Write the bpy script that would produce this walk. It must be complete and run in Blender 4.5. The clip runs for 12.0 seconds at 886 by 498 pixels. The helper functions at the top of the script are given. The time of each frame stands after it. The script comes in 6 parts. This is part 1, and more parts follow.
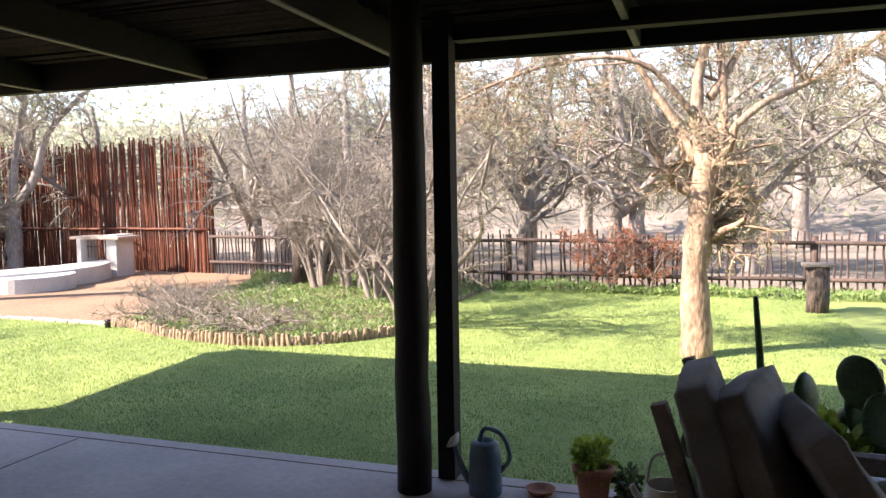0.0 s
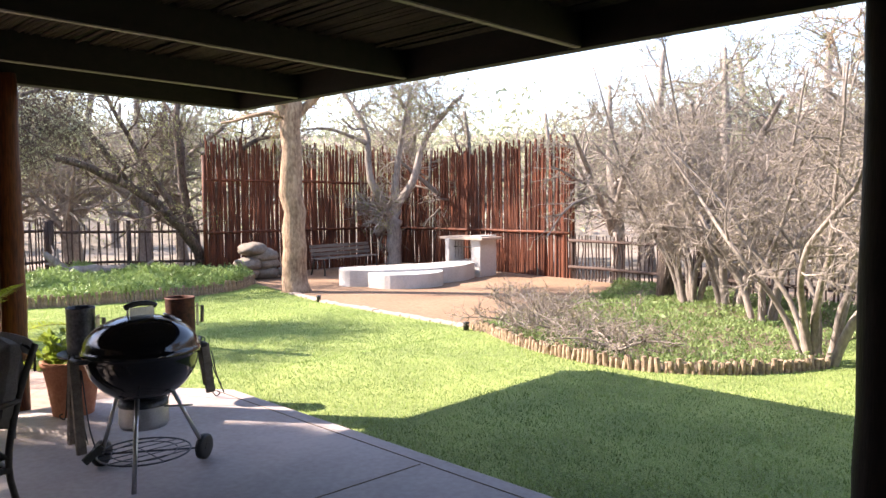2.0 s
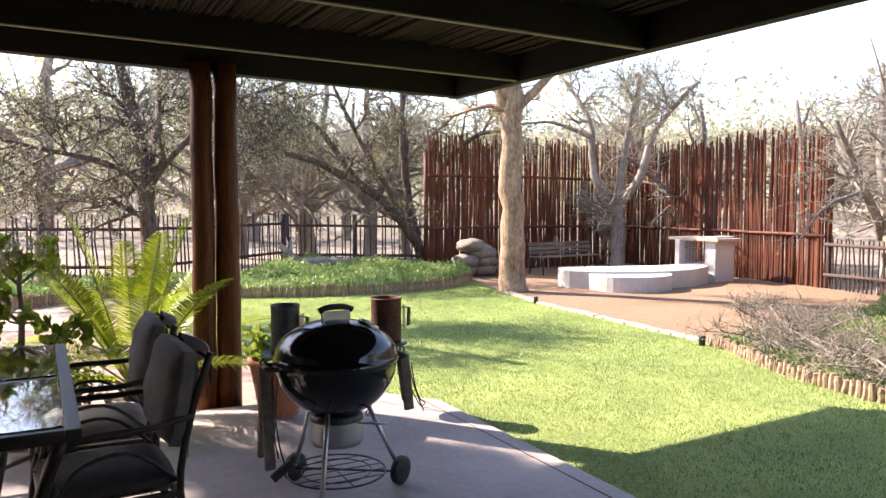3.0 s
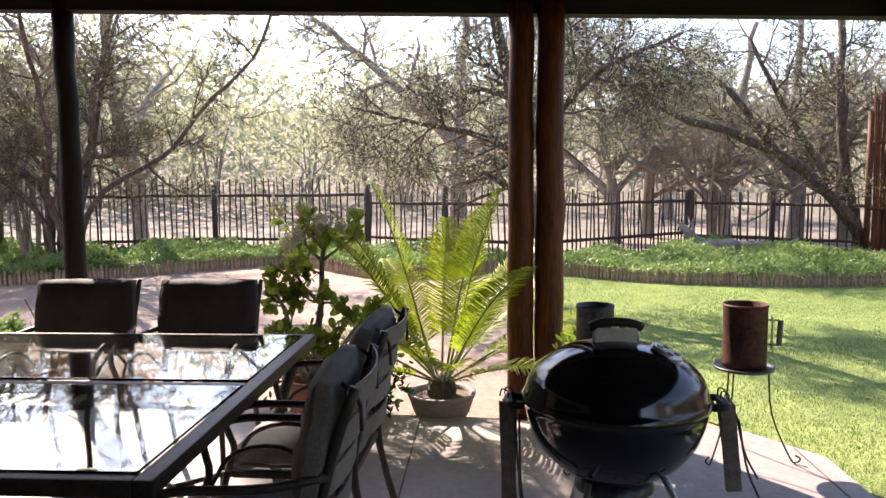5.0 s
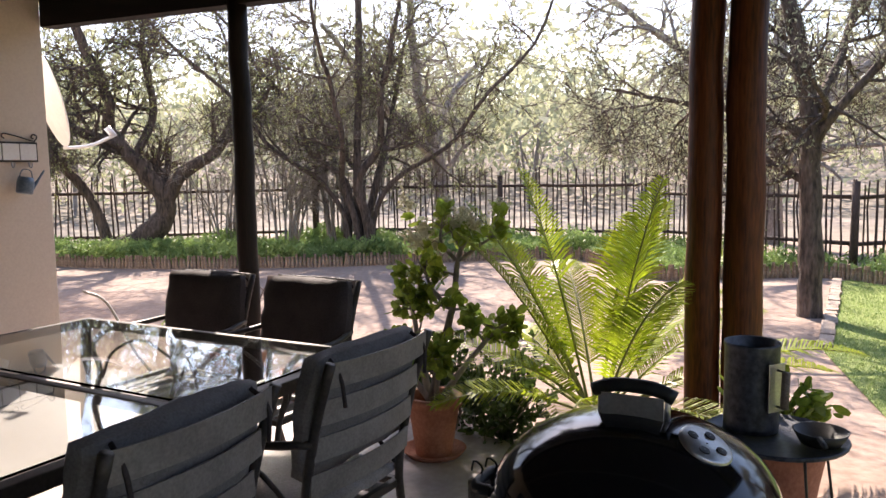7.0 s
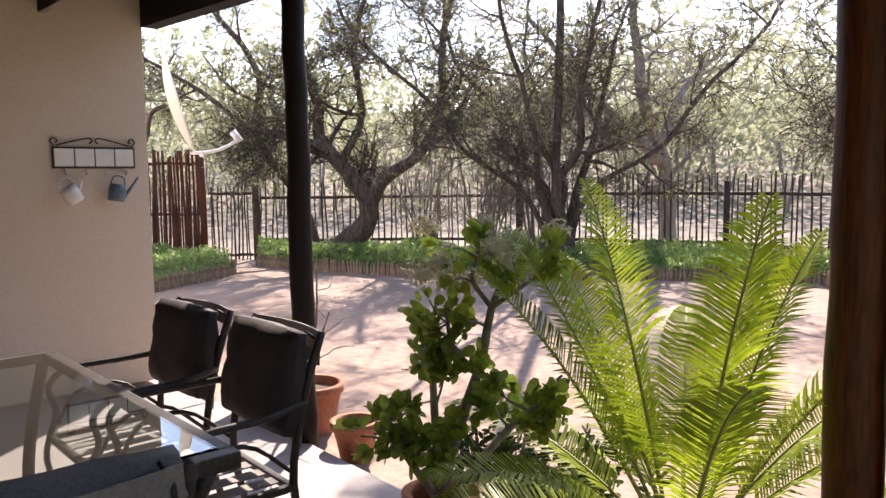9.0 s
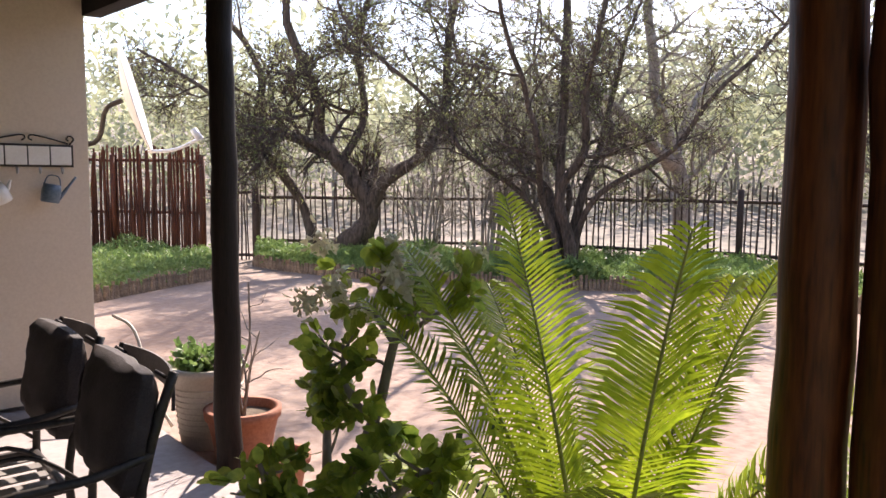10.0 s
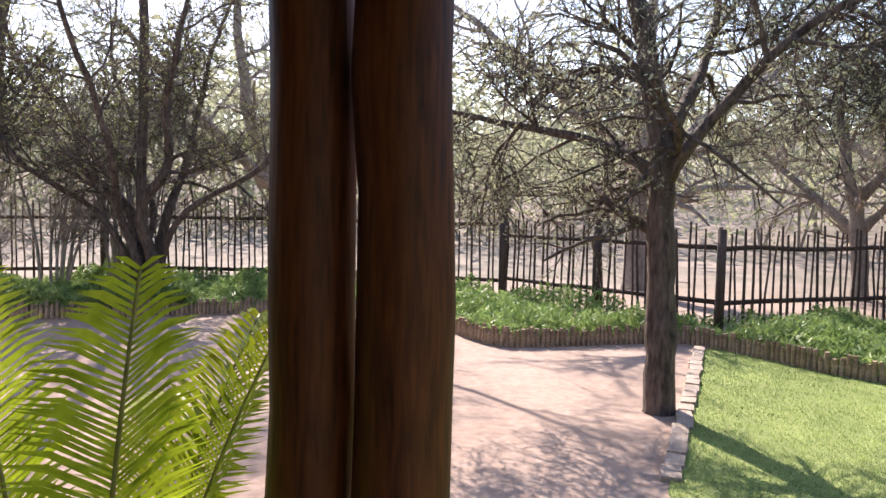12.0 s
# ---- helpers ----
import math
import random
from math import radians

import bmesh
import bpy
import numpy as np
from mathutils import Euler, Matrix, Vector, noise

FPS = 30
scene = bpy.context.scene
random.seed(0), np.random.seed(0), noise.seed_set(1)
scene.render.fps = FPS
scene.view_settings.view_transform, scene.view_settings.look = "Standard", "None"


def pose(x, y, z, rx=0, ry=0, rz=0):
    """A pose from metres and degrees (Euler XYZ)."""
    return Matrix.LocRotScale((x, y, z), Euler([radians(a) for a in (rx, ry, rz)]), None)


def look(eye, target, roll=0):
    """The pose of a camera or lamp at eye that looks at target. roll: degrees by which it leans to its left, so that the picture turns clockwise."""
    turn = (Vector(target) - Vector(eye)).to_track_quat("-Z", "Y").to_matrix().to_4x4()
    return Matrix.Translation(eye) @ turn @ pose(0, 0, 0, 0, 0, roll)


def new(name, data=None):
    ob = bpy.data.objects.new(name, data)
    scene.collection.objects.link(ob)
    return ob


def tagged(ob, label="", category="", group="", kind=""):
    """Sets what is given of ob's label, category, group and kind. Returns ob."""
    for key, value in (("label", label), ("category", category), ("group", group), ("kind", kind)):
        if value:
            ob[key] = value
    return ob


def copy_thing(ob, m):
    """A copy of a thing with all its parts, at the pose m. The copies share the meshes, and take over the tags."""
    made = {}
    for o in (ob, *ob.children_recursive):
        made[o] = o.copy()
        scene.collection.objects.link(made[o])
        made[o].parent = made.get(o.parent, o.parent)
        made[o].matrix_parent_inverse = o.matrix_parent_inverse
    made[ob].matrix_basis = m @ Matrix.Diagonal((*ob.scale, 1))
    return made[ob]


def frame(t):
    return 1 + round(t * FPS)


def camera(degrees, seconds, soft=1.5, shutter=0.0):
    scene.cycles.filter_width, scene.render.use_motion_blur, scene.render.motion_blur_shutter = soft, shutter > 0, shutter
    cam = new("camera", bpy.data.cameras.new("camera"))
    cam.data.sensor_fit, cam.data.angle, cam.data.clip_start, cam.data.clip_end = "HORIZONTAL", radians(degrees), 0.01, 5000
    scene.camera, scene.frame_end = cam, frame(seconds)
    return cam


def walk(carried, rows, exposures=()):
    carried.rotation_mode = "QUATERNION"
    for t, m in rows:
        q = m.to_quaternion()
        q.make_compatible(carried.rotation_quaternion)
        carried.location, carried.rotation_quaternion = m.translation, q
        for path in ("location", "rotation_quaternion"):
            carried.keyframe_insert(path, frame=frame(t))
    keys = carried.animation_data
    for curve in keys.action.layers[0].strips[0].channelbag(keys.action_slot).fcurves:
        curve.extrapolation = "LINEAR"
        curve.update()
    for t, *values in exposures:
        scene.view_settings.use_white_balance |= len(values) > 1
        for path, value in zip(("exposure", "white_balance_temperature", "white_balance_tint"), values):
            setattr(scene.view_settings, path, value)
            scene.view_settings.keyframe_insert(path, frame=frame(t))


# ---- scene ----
cam = camera(60.4, 12.0)
METRES, EYE, TILT, LEAN, TURN = 7.3, 1.55, 0.0, 0.0, 19.2
ROWS = [
    (0.0, 0.0, 0.0, 0.0, -0.07, -4.32, 0.95),
    (0.5, -0.0114, 0.0273, -0.003, 5.82, -4.24, 0.97),
    (1.0, -0.0258, 0.0629, -0.006, 12.13, -3.94, 0.9),
    (1.5, -0.0361, 0.1088, -0.0093, 18.99, -3.66, 0.62),
    (2.0, -0.0522, 0.1507, -0.0086, 26.34, -3.56, 0.44),
    (2.5, -0.0811, 0.1947, -0.0098, 34.33, -3.53, 0.16),
    (3.0, -0.1102, 0.2363, -0.0112, 42.82, -3.7, 0.02),
    (3.5, -0.1379, 0.273, -0.0123, 51.4, -4.0, -0.14),
    (5.5, -0.2235, 0.4457, -0.0207, 81.06, -5.64, 0.61),
    (6.0, -0.2371, 0.4885, -0.0227, 87.34, -5.88, 0.71),
    (6.5, -0.2592, 0.524, -0.0234, 93.48, -5.92, 0.84),
    (7.0, -0.2951, 0.5542, -0.0211, 99.49, -5.77, 0.95),
    (7.5, -0.3338, 0.5831, -0.0206, 105.14, -5.57, 1.18),
    (9.5, -0.527, 0.6558, -0.0168, 120.4, -5.21, 0.21),
    (10.0, -0.5654, 0.6598, -0.014, 120.52, -5.19, -0.27),
    (10.5, -0.5928, 0.6669, -0.0141, 118.05, -5.13, -0.65),
    (11.0, -0.6085, 0.6748, -0.0141, 112.42, -4.84, -0.86),
    (11.5, -0.6198, 0.6784, -0.0137, 103.51, -4.35, -0.99),
    (12.0, -0.6296, 0.68, -0.0126, 91.72, -3.6, -0.94),
]
EXPOSURES = [(0.0, 2.27, 6800, 21), (3.5, 2.12, 6950, 22), (5.5, 1.9, 6950, 21), (7.5, 1.83, 6950, 21), (9.5, 1.72, 6850, 21), (12.0, 1.56, 6700, 21)]
walk(cam, [(t, pose(0, 0, EYE, TILT, LEAN, TURN) @ pose(METRES * x, METRES * y, METRES * z, 90 + pitch, roll, yaw)) for t, x, y, z, yaw, pitch, roll in ROWS], EXPOSURES)

# ---- world and sun ----
SUN_TO = Vector((2.78, 2.06, -2.76)).normalized()   # the way the sunlight travels
world = bpy.data.worlds.new("world")
scene.world = world
world.use_nodes = True
sky = world.node_tree.nodes.new("ShaderNodeTexSky")
sky.sky_type = "NISHITA"
sky.sun_disc = False
sky.sun_elevation = math.asin(-SUN_TO.z)
sky.sun_rotation = math.atan2(-SUN_TO.x, -SUN_TO.y)
sky.air_density, sky.dust_density, sky.ozone_density = 1.0, 0.55, 1.0
background = world.node_tree.nodes["Background"]
world.node_tree.links.new(sky.outputs[0], background.inputs[0])
background.inputs[1].default_value = 0.122
sun = new("sun", bpy.data.lights.new("sun", "SUN"))
sun.data.energy, sun.data.angle, sun.data.color = 4.2, radians(0.53), (1.0, 0.93, 0.82)
sun.matrix_world = look((0, 0, 30), Vector((0, 0, 30)) + SUN_TO)


# ---- materials ----
def material(name, dark, light, scale=8.0, rough=0.7, bump=0.3, fine=60.0, metal=0.0, stretch=(1, 1, 1), spec=0.4, through_light=0.0, vary=0.0, coat=0.0, depth=0.01, coarse_mix=0.5):
    """Two tones mixed by a coarse and a fine noise, with a fine relief; vary: brightness that differs from object to object and island to island."""
    m = bpy.data.materials.new(name)
    m.use_nodes = True
    n, l = m.node_tree.nodes, m.node_tree.links
    bsdf = n["Principled BSDF"]
    co = n.new("ShaderNodeTexCoord")
    mp = n.new("ShaderNodeMapping")
    mp.inputs["Scale"].default_value = stretch
    l.new(co.outputs["Object"], mp.inputs[0])
    a, b = n.new("ShaderNodeTexNoise"), n.new("ShaderNodeTexNoise")
    a.inputs["Scale"].default_value, b.inputs["Scale"].default_value = scale, fine
    a.inputs["Detail"].default_value, b.inputs["Detail"].default_value = 5, 3
    l.new(mp.outputs[0], a.inputs[0]), l.new(mp.outputs[0], b.inputs[0])
    mix = n.new("ShaderNodeMix")
    mix.data_type = "FLOAT"
    mix.inputs[0].default_value = coarse_mix
    l.new(b.outputs[0], mix.inputs[2]), l.new(a.outputs[0], mix.inputs[3])
    ramp = n.new("ShaderNodeValToRGB")
    ramp.color_ramp.elements[0].position, ramp.color_ramp.elements[1].position = 0.36, 0.64
    ramp.color_ramp.elements[0].color, ramp.color_ramp.elements[1].color = (*dark, 1), (*light, 1)
    l.new(mix.outputs[0], ramp.inputs[0])
    colour = ramp.outputs[0]
    if vary:
        info, geo = n.new("ShaderNodeObjectInfo"), n.new("ShaderNodeNewGeometry")
        add = n.new("ShaderNodeMath")
        add.operation = "ADD"
        l.new(info.outputs["Random"], add.inputs[0]), l.new(geo.outputs["Random Per Island"], add.inputs[1])
        rng = n.new("ShaderNodeMapRange")
        rng.inputs[2].default_value = 2.0
        rng.inputs[3].default_value, rng.inputs[4].default_value = 1 - vary, 1 + vary
        l.new(add.outputs[0], rng.inputs[0])
        hsv = n.new("ShaderNodeHueSaturation")
        l.new(rng.outputs[0], hsv.inputs["Value"]), l.new(colour, hsv.inputs["Color"])
        colour = hsv.outputs[0]
    l.new(colour, bsdf.inputs["Base Color"])
    bsdf.inputs["Roughness"].default_value, bsdf.inputs["Metallic"].default_value = rough, metal
    bsdf.inputs["Specular IOR Level"].default_value = spec
    bsdf.inputs["Coat Weight"].default_value = coat
    if bump:
        bp = n.new("ShaderNodeBump")
        bp.inputs["Strength"].default_value, bp.inputs["Distance"].default_value = bump, depth
        l.new(mix.outputs[0], bp.inputs["Height"]), l.new(bp.outputs[0], bsdf.inputs["Normal"])
    if through_light:
        tr, ms = n.new("ShaderNodeBsdfTranslucent"), n.new("ShaderNodeMixShader")
        l.new(colour, tr.inputs[0])
        ms.inputs[0].default_value = through_light
        l.new(bsdf.outputs[0], ms.inputs[1]), l.new(tr.outputs[0], ms.inputs[2])
        l.new(ms.outputs[0], n["Material Output"].inputs[0])
    return m


M_EARTH = material("dry_earth", (0.25, 0.17, 0.13), (0.38, 0.285, 0.23), 0.35, 0.95, 0.5, 14, depth=0.03)
def veld(m, inner, outer, dark, light):
    """Swept sand near the house turning into dry grass and scrub with the distance from the yard."""
    n, l = m.node_tree.nodes, m.node_tree.links
    old = n["Principled BSDF"].inputs["Base Color"].links[0].from_socket
    co, off, ln, rng = n.new("ShaderNodeTexCoord"), n.new("ShaderNodeVectorMath"), n.new("ShaderNodeVectorMath"), n.new("ShaderNodeMapRange")
    off.inputs[1].default_value = (8, -2, 0)
    ln.operation = "LENGTH"
    rng.inputs[1].default_value, rng.inputs[2].default_value = inner, outer
    l.new(co.outputs["Object"], off.inputs[0]), l.new(off.outputs[0], ln.inputs[0]), l.new(ln.outputs["Value"], rng.inputs[0])
    big, ramp, mix = n.new("ShaderNodeTexNoise"), n.new("ShaderNodeValToRGB"), n.new("ShaderNodeMix")
    big.inputs["Scale"].default_value, big.inputs["Detail"].default_value, big.inputs["Roughness"].default_value = 0.22, 9, 0.75
    ramp.color_ramp.elements[0].position, ramp.color_ramp.elements[1].position = 0.4, 0.6
    ramp.color_ramp.elements[0].color, ramp.color_ramp.elements[1].color = (*dark, 1), (*light, 1)
    mix.data_type = "RGBA"
    l.new(co.outputs["Object"], big.inputs[0]), l.new(big.outputs[0], ramp.inputs[0])
    l.new(rng.outputs[0], mix.inputs[0]), l.new(old, mix.inputs[6]), l.new(ramp.outputs[0], mix.inputs[7])
    l.new(mix.outputs[2], n["Principled BSDF"].inputs["Base Color"])


veld(M_EARTH, 10.5, 14.5, (0.13, 0.115, 0.085), (0.27, 0.215, 0.175))
M_SAND = material("brown_sand", (0.17, 0.10, 0.058), (0.28, 0.18, 0.11), 0.5, 0.95, 0.5, 16, depth=0.03)
M_LAWN = material("lawn", (0.12, 0.165, 0.045), (0.31, 0.37, 0.11), 1.3, 0.9, 0.9, 70, depth=0.03, coarse_mix=0.4)
# rafter undersides: light bounced off the ground, put into a paler wood colour
M_LIT_EDGE = material("pale_edge_wood", (0.20, 0.17, 0.14), (0.34, 0.30, 0.26), 4, 0.7, 0.2, 40, stretch=(1, 6, 6))
M_BLADE = material("grass_blade", (0.145, 0.225, 0.065), (0.38, 0.48, 0.17), 0.8, 0.7, 0, 9, through_light=0.35, vary=0.35)
M_SOIL = material("bed_soil", (0.09, 0.065, 0.045), (0.2, 0.15, 0.1), 3, 0.95, 0.6, 30, depth=0.03)
M_CONCRETE = material("concrete", (0.27, 0.225, 0.21), (0.42, 0.365, 0.345), 0.9, 0.6, 0.25, 26, spec=0.4, depth=0.006, coarse_mix=0.7)
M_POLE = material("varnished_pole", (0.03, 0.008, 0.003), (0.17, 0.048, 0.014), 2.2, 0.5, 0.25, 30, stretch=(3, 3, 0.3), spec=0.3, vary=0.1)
# darker copy of the pole wood: the shade under the roof, put into its colour
M_POLE_SHADED = material("dark_stained_pole", (0.006, 0.004, 0.003), (0.02, 0.012, 0.009), 3, 0.55, 0.3, 40, stretch=(5, 5, 0.4), spec=0.25)
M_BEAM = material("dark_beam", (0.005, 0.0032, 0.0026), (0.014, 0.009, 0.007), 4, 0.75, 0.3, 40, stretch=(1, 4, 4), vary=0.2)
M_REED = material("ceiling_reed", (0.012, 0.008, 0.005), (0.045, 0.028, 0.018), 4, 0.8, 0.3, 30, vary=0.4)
M_BARK_TAN = material("tan_bark", (0.16, 0.10, 0.065), (0.42, 0.30, 0.20), 7, 0.9, 1.0, 30, stretch=(1, 1, 0.45), depth=0.03)
M_BARK_GREY = material("grey_bark", (0.14, 0.12, 0.105), (0.36, 0.31, 0.27), 6, 0.9, 0.8, 40, stretch=(1, 1, 0.3), depth=0.02)
M_BARK_PALE = material("pale_bark", (0.13, 0.11, 0.094), (0.33, 0.28, 0.235), 5, 0.9, 0.7, 30, stretch=(1, 1, 0.4), depth=0.02)
M_BARK_DARK = material("dark_bark", (0.035, 0.026, 0.02), (0.17, 0.125, 0.10), 14, 0.9, 1.0, 40, stretch=(1, 1, 0.28), depth=0.06)
M_LEAF_GREY = material("grey_leaf", (0.26, 0.28, 0.17), (0.50, 0.51, 0.33), 1.0, 0.7, 0, 6, through_light=0.45, vary=0.3)
M_LEAF_OLIVE = material("olive_leaf", (0.16, 0.20, 0.06), (0.42, 0.44, 0.18), 1.0, 0.6, 0, 6, through_light=0.5, vary=0.35)
M_LEAF_DRY = material("dry_leaf", (0.18, 0.16, 0.08), (0.36, 0.31, 0.18), 1.0, 0.8, 0, 6, through_light=0.3, vary=0.3)
M_COVER = material("ground_cover_leaf", (0.11, 0.19, 0.05), (0.30, 0.40, 0.14), 1.5, 0.55, 0, 8, through_light=0.35, vary=0.4)
M_FENCE = material("weathered_fence_pole", (0.035, 0.022, 0.018), (0.10, 0.065, 0.052), 5, 0.8, 0.4, 40, stretch=(4, 4, 0.6), vary=0.3)
M_LATTE = material("red_brown_lath", (0.03, 0.010, 0.006), (0.20, 0.055, 0.02), 3, 0.7, 0.4, 40, stretch=(4, 4, 0.5), vary=0.45)
M_LOG = material("edging_log", (0.16, 0.11, 0.075), (0.42, 0.31, 0.21), 9, 0.9, 0.5, 50, vary=0.35)
M_WALL = material("cream_plaster", (0.60, 0.50, 0.39), (0.68, 0.58, 0.46), 0.8, 0.85, 0.15, 60, depth=0.004)
M_WHITE = material("white_plaster", (0.42, 0.40, 0.37), (0.58, 0.56, 0.53), 2.0, 0.85, 0.2, 40, depth=0.006)
M_STONE = material("edging_stone", (0.26, 0.20, 0.16), (0.46, 0.38, 0.31), 5, 0.9, 0.5, 40, vary=0.25)


# ---- builders ----
def from_lists(name, verts, faces, mat, parent=None, smooth=False, label=""):
    me = bpy.data.meshes.new(name)
    me.from_pydata(verts, [], faces)
    me.materials.append(mat)
    if smooth:
        me.shade_smooth()
    ob = new(name, me)
    if parent:
        ob.parent = parent
    return tagged(ob, label)


def part(name, bm, mat, parent=None, label="", smooth=False):
    me = bpy.data.meshes.new(name)
    bm.to_mesh(me)
    bm.free()
    me.materials.append(mat)
    if smooth:
        me.shade_smooth()
    ob = new(name, me)
    if parent:
        ob.parent = parent
    return tagged(ob, label)


def again(ob, m, parent=None):
    """One more piece on the same mesh, at the pose m in its parent's space."""
    o = bpy.data.objects.new(ob.name.split(".")[0], ob.data)
    scene.collection.objects.link(o)
    o.parent = parent or ob.parent
    o.matrix_basis = m
    return o


def thing(name, m, label, category, group=""):
    ob = new(name)
    ob.empty_display_size = 0.1
    ob.matrix_world = m
    return tagged(ob, label, category, group)


def box(bm, size, centre=(0, 0, 0), bevel=0.0, rot=None):
    m = Matrix.Translation(centre) @ (rot or Matrix()) @ Matrix.Diagonal((*size, 1))
    made = bmesh.ops.create_cube(bm, size=1.0, matrix=m)
    if bevel:
        edges = list({e for v in made["verts"] for e in v.link_edges})
        bmesh.ops.bevel(bm, geom=edges, offset=bevel, segments=2, profile=0.7, affect="EDGES")
    return bm


def tube(points, radii, k=8, closed=True):
    """Verts and faces of a round bar along points."""
    p = np.asarray(points, float)
    n = len(p)
    r = np.broadcast_to(np.asarray(radii, float), (n,))
    d = np.gradient(p, axis=0)
    d /= np.linalg.norm(d, axis=1, keepdims=True) + 1e-9
    ref = np.where(np.abs(d[:, 2:3]) > 0.9, np.array([[1.0, 0, 0]]), np.array([[0, 0, 1.0]]))
    if np.abs(d[:, 2]).max() > 0.9:
        ref = np.tile(np.array([[1.0, 0.13, 0]]), (n, 1))
    u = np.cross(d, ref)
    u /= np.linalg.norm(u, axis=1, keepdims=True) + 1e-9
    w = np.cross(d, u)
    a = np.arange(k) * 2 * math.pi / k
    v = p[:, None] + r[:, None, None] * (np.cos(a)[None, :, None] * u[:, None] + np.sin(a)[None, :, None] * w[:, None])
    faces = [(i * k + j, i * k + (j + 1) % k, (i + 1) * k + (j + 1) % k, (i + 1) * k + j) for i in range(n - 1) for j in range(k)]
    if closed:
        faces += [tuple(range(k - 1, -1, -1)), tuple((n - 1) * k + j for j in range(k))]
    return v.reshape(-1, 3).tolist(), faces


def join(chunks):
    verts, faces = [], []
    for v, f in chunks:
        o = len(verts)
        verts += v
        faces += [tuple(i + o for i in q) for q in f]
    return verts, faces


def rod(name, points, radii, mat, parent, k=8, label="", smooth=True):
    v, f = tube(points, radii, k)
    return from_lists(name, v, f, mat, parent, smooth, label)


def smooth_line(points, n=24):
    """A smooth curve through points."""
    p = np.asarray(points, float)
    q = np.vstack([2 * p[0] - p[1], p, 2 * p[-1] - p[-2]])
    out = []
    for s in np.linspace(0, len(p) - 1, n):
        i = min(int(s), len(p) - 2)
        t = s - i
        a, b, c, d = q[i], q[i + 1], q[i + 2], q[i + 3]
        out.append(0.5 * (2 * b + (c - a) * t + (2 * a - 5 * b + 4 * c - d) * t * t + (3 * b - a - 3 * c + d) * t ** 3))
    return np.array(out)


def lathe(profile, k=32):
    """Verts and faces turned round z from (radius, height) pairs."""
    v, f = [], []
    for r, z in profile:
        v += [(r * math.cos(2 * math.pi * j / k), r * math.sin(2 * math.pi * j / k), z) for j in range(k)]
    for i in range(len(profile) - 1):
        f += [(i * k + j, i * k + (j + 1) % k, (i + 1) * k + (j + 1) % k, (i + 1) * k + j) for j in range(k)]
    return v, f


def prism(outline, z0, z1, name, mat, parent=None, bevel=0.0, label=""):
    bm = bmesh.new()
    lo = [bm.verts.new((x, y, z0)) for x, y in outline]
    face = bm.faces.new(lo)
    if face.normal.z == 0:
        face.normal_update()
    ext = bmesh.ops.extrude_face_region(bm, geom=[face])
    bmesh.ops.translate(bm, vec=(0, 0, z1 - z0), verts=[e for e in ext["geom"] if isinstance(e, bmesh.types.BMVert)])
    bmesh.ops.recalc_face_normals(bm, faces=bm.faces)
    if bevel:
        top = [e for e in bm.edges if all(abs(v.co.z - z1) < 1e-6 for v in e.verts)]
        bmesh.ops.bevel(bm, geom=top, offset=bevel, segments=2, profile=0.7, affect="EDGES")
    return part(name, bm, mat, parent, label)


def inside(outline, x, y):
    """Which of the points x, y lie within the outline."""
    hit = np.zeros(len(x), bool)
    n = len(outline)
    for i in range(n):
        (x0, y0), (x1, y1) = outline[i], outline[(i + 1) % n]
        if y0 == y1:
            continue
        cross = ((y0 > y) != (y1 > y)) & (x < (x1 - x0) * (y - y0) / (y1 - y0) + x0)
        hit ^= cross
    return hit


def unit(a):
    return a / (np.linalg.norm(a, axis=-1, keepdims=True) + 1e-9)


# ---- trees ----
def branch_line(rng, start, way, length, n, wobble, lift):
    p, d = [np.array(start, float)], unit(np.array(way, float))
    for i in range(n):
        d = unit(d + rng.normal(0, wobble, 3) + np.array([0, 0, lift]))
        p.append(p[-1] + d * length / n)
    return np.array(p)


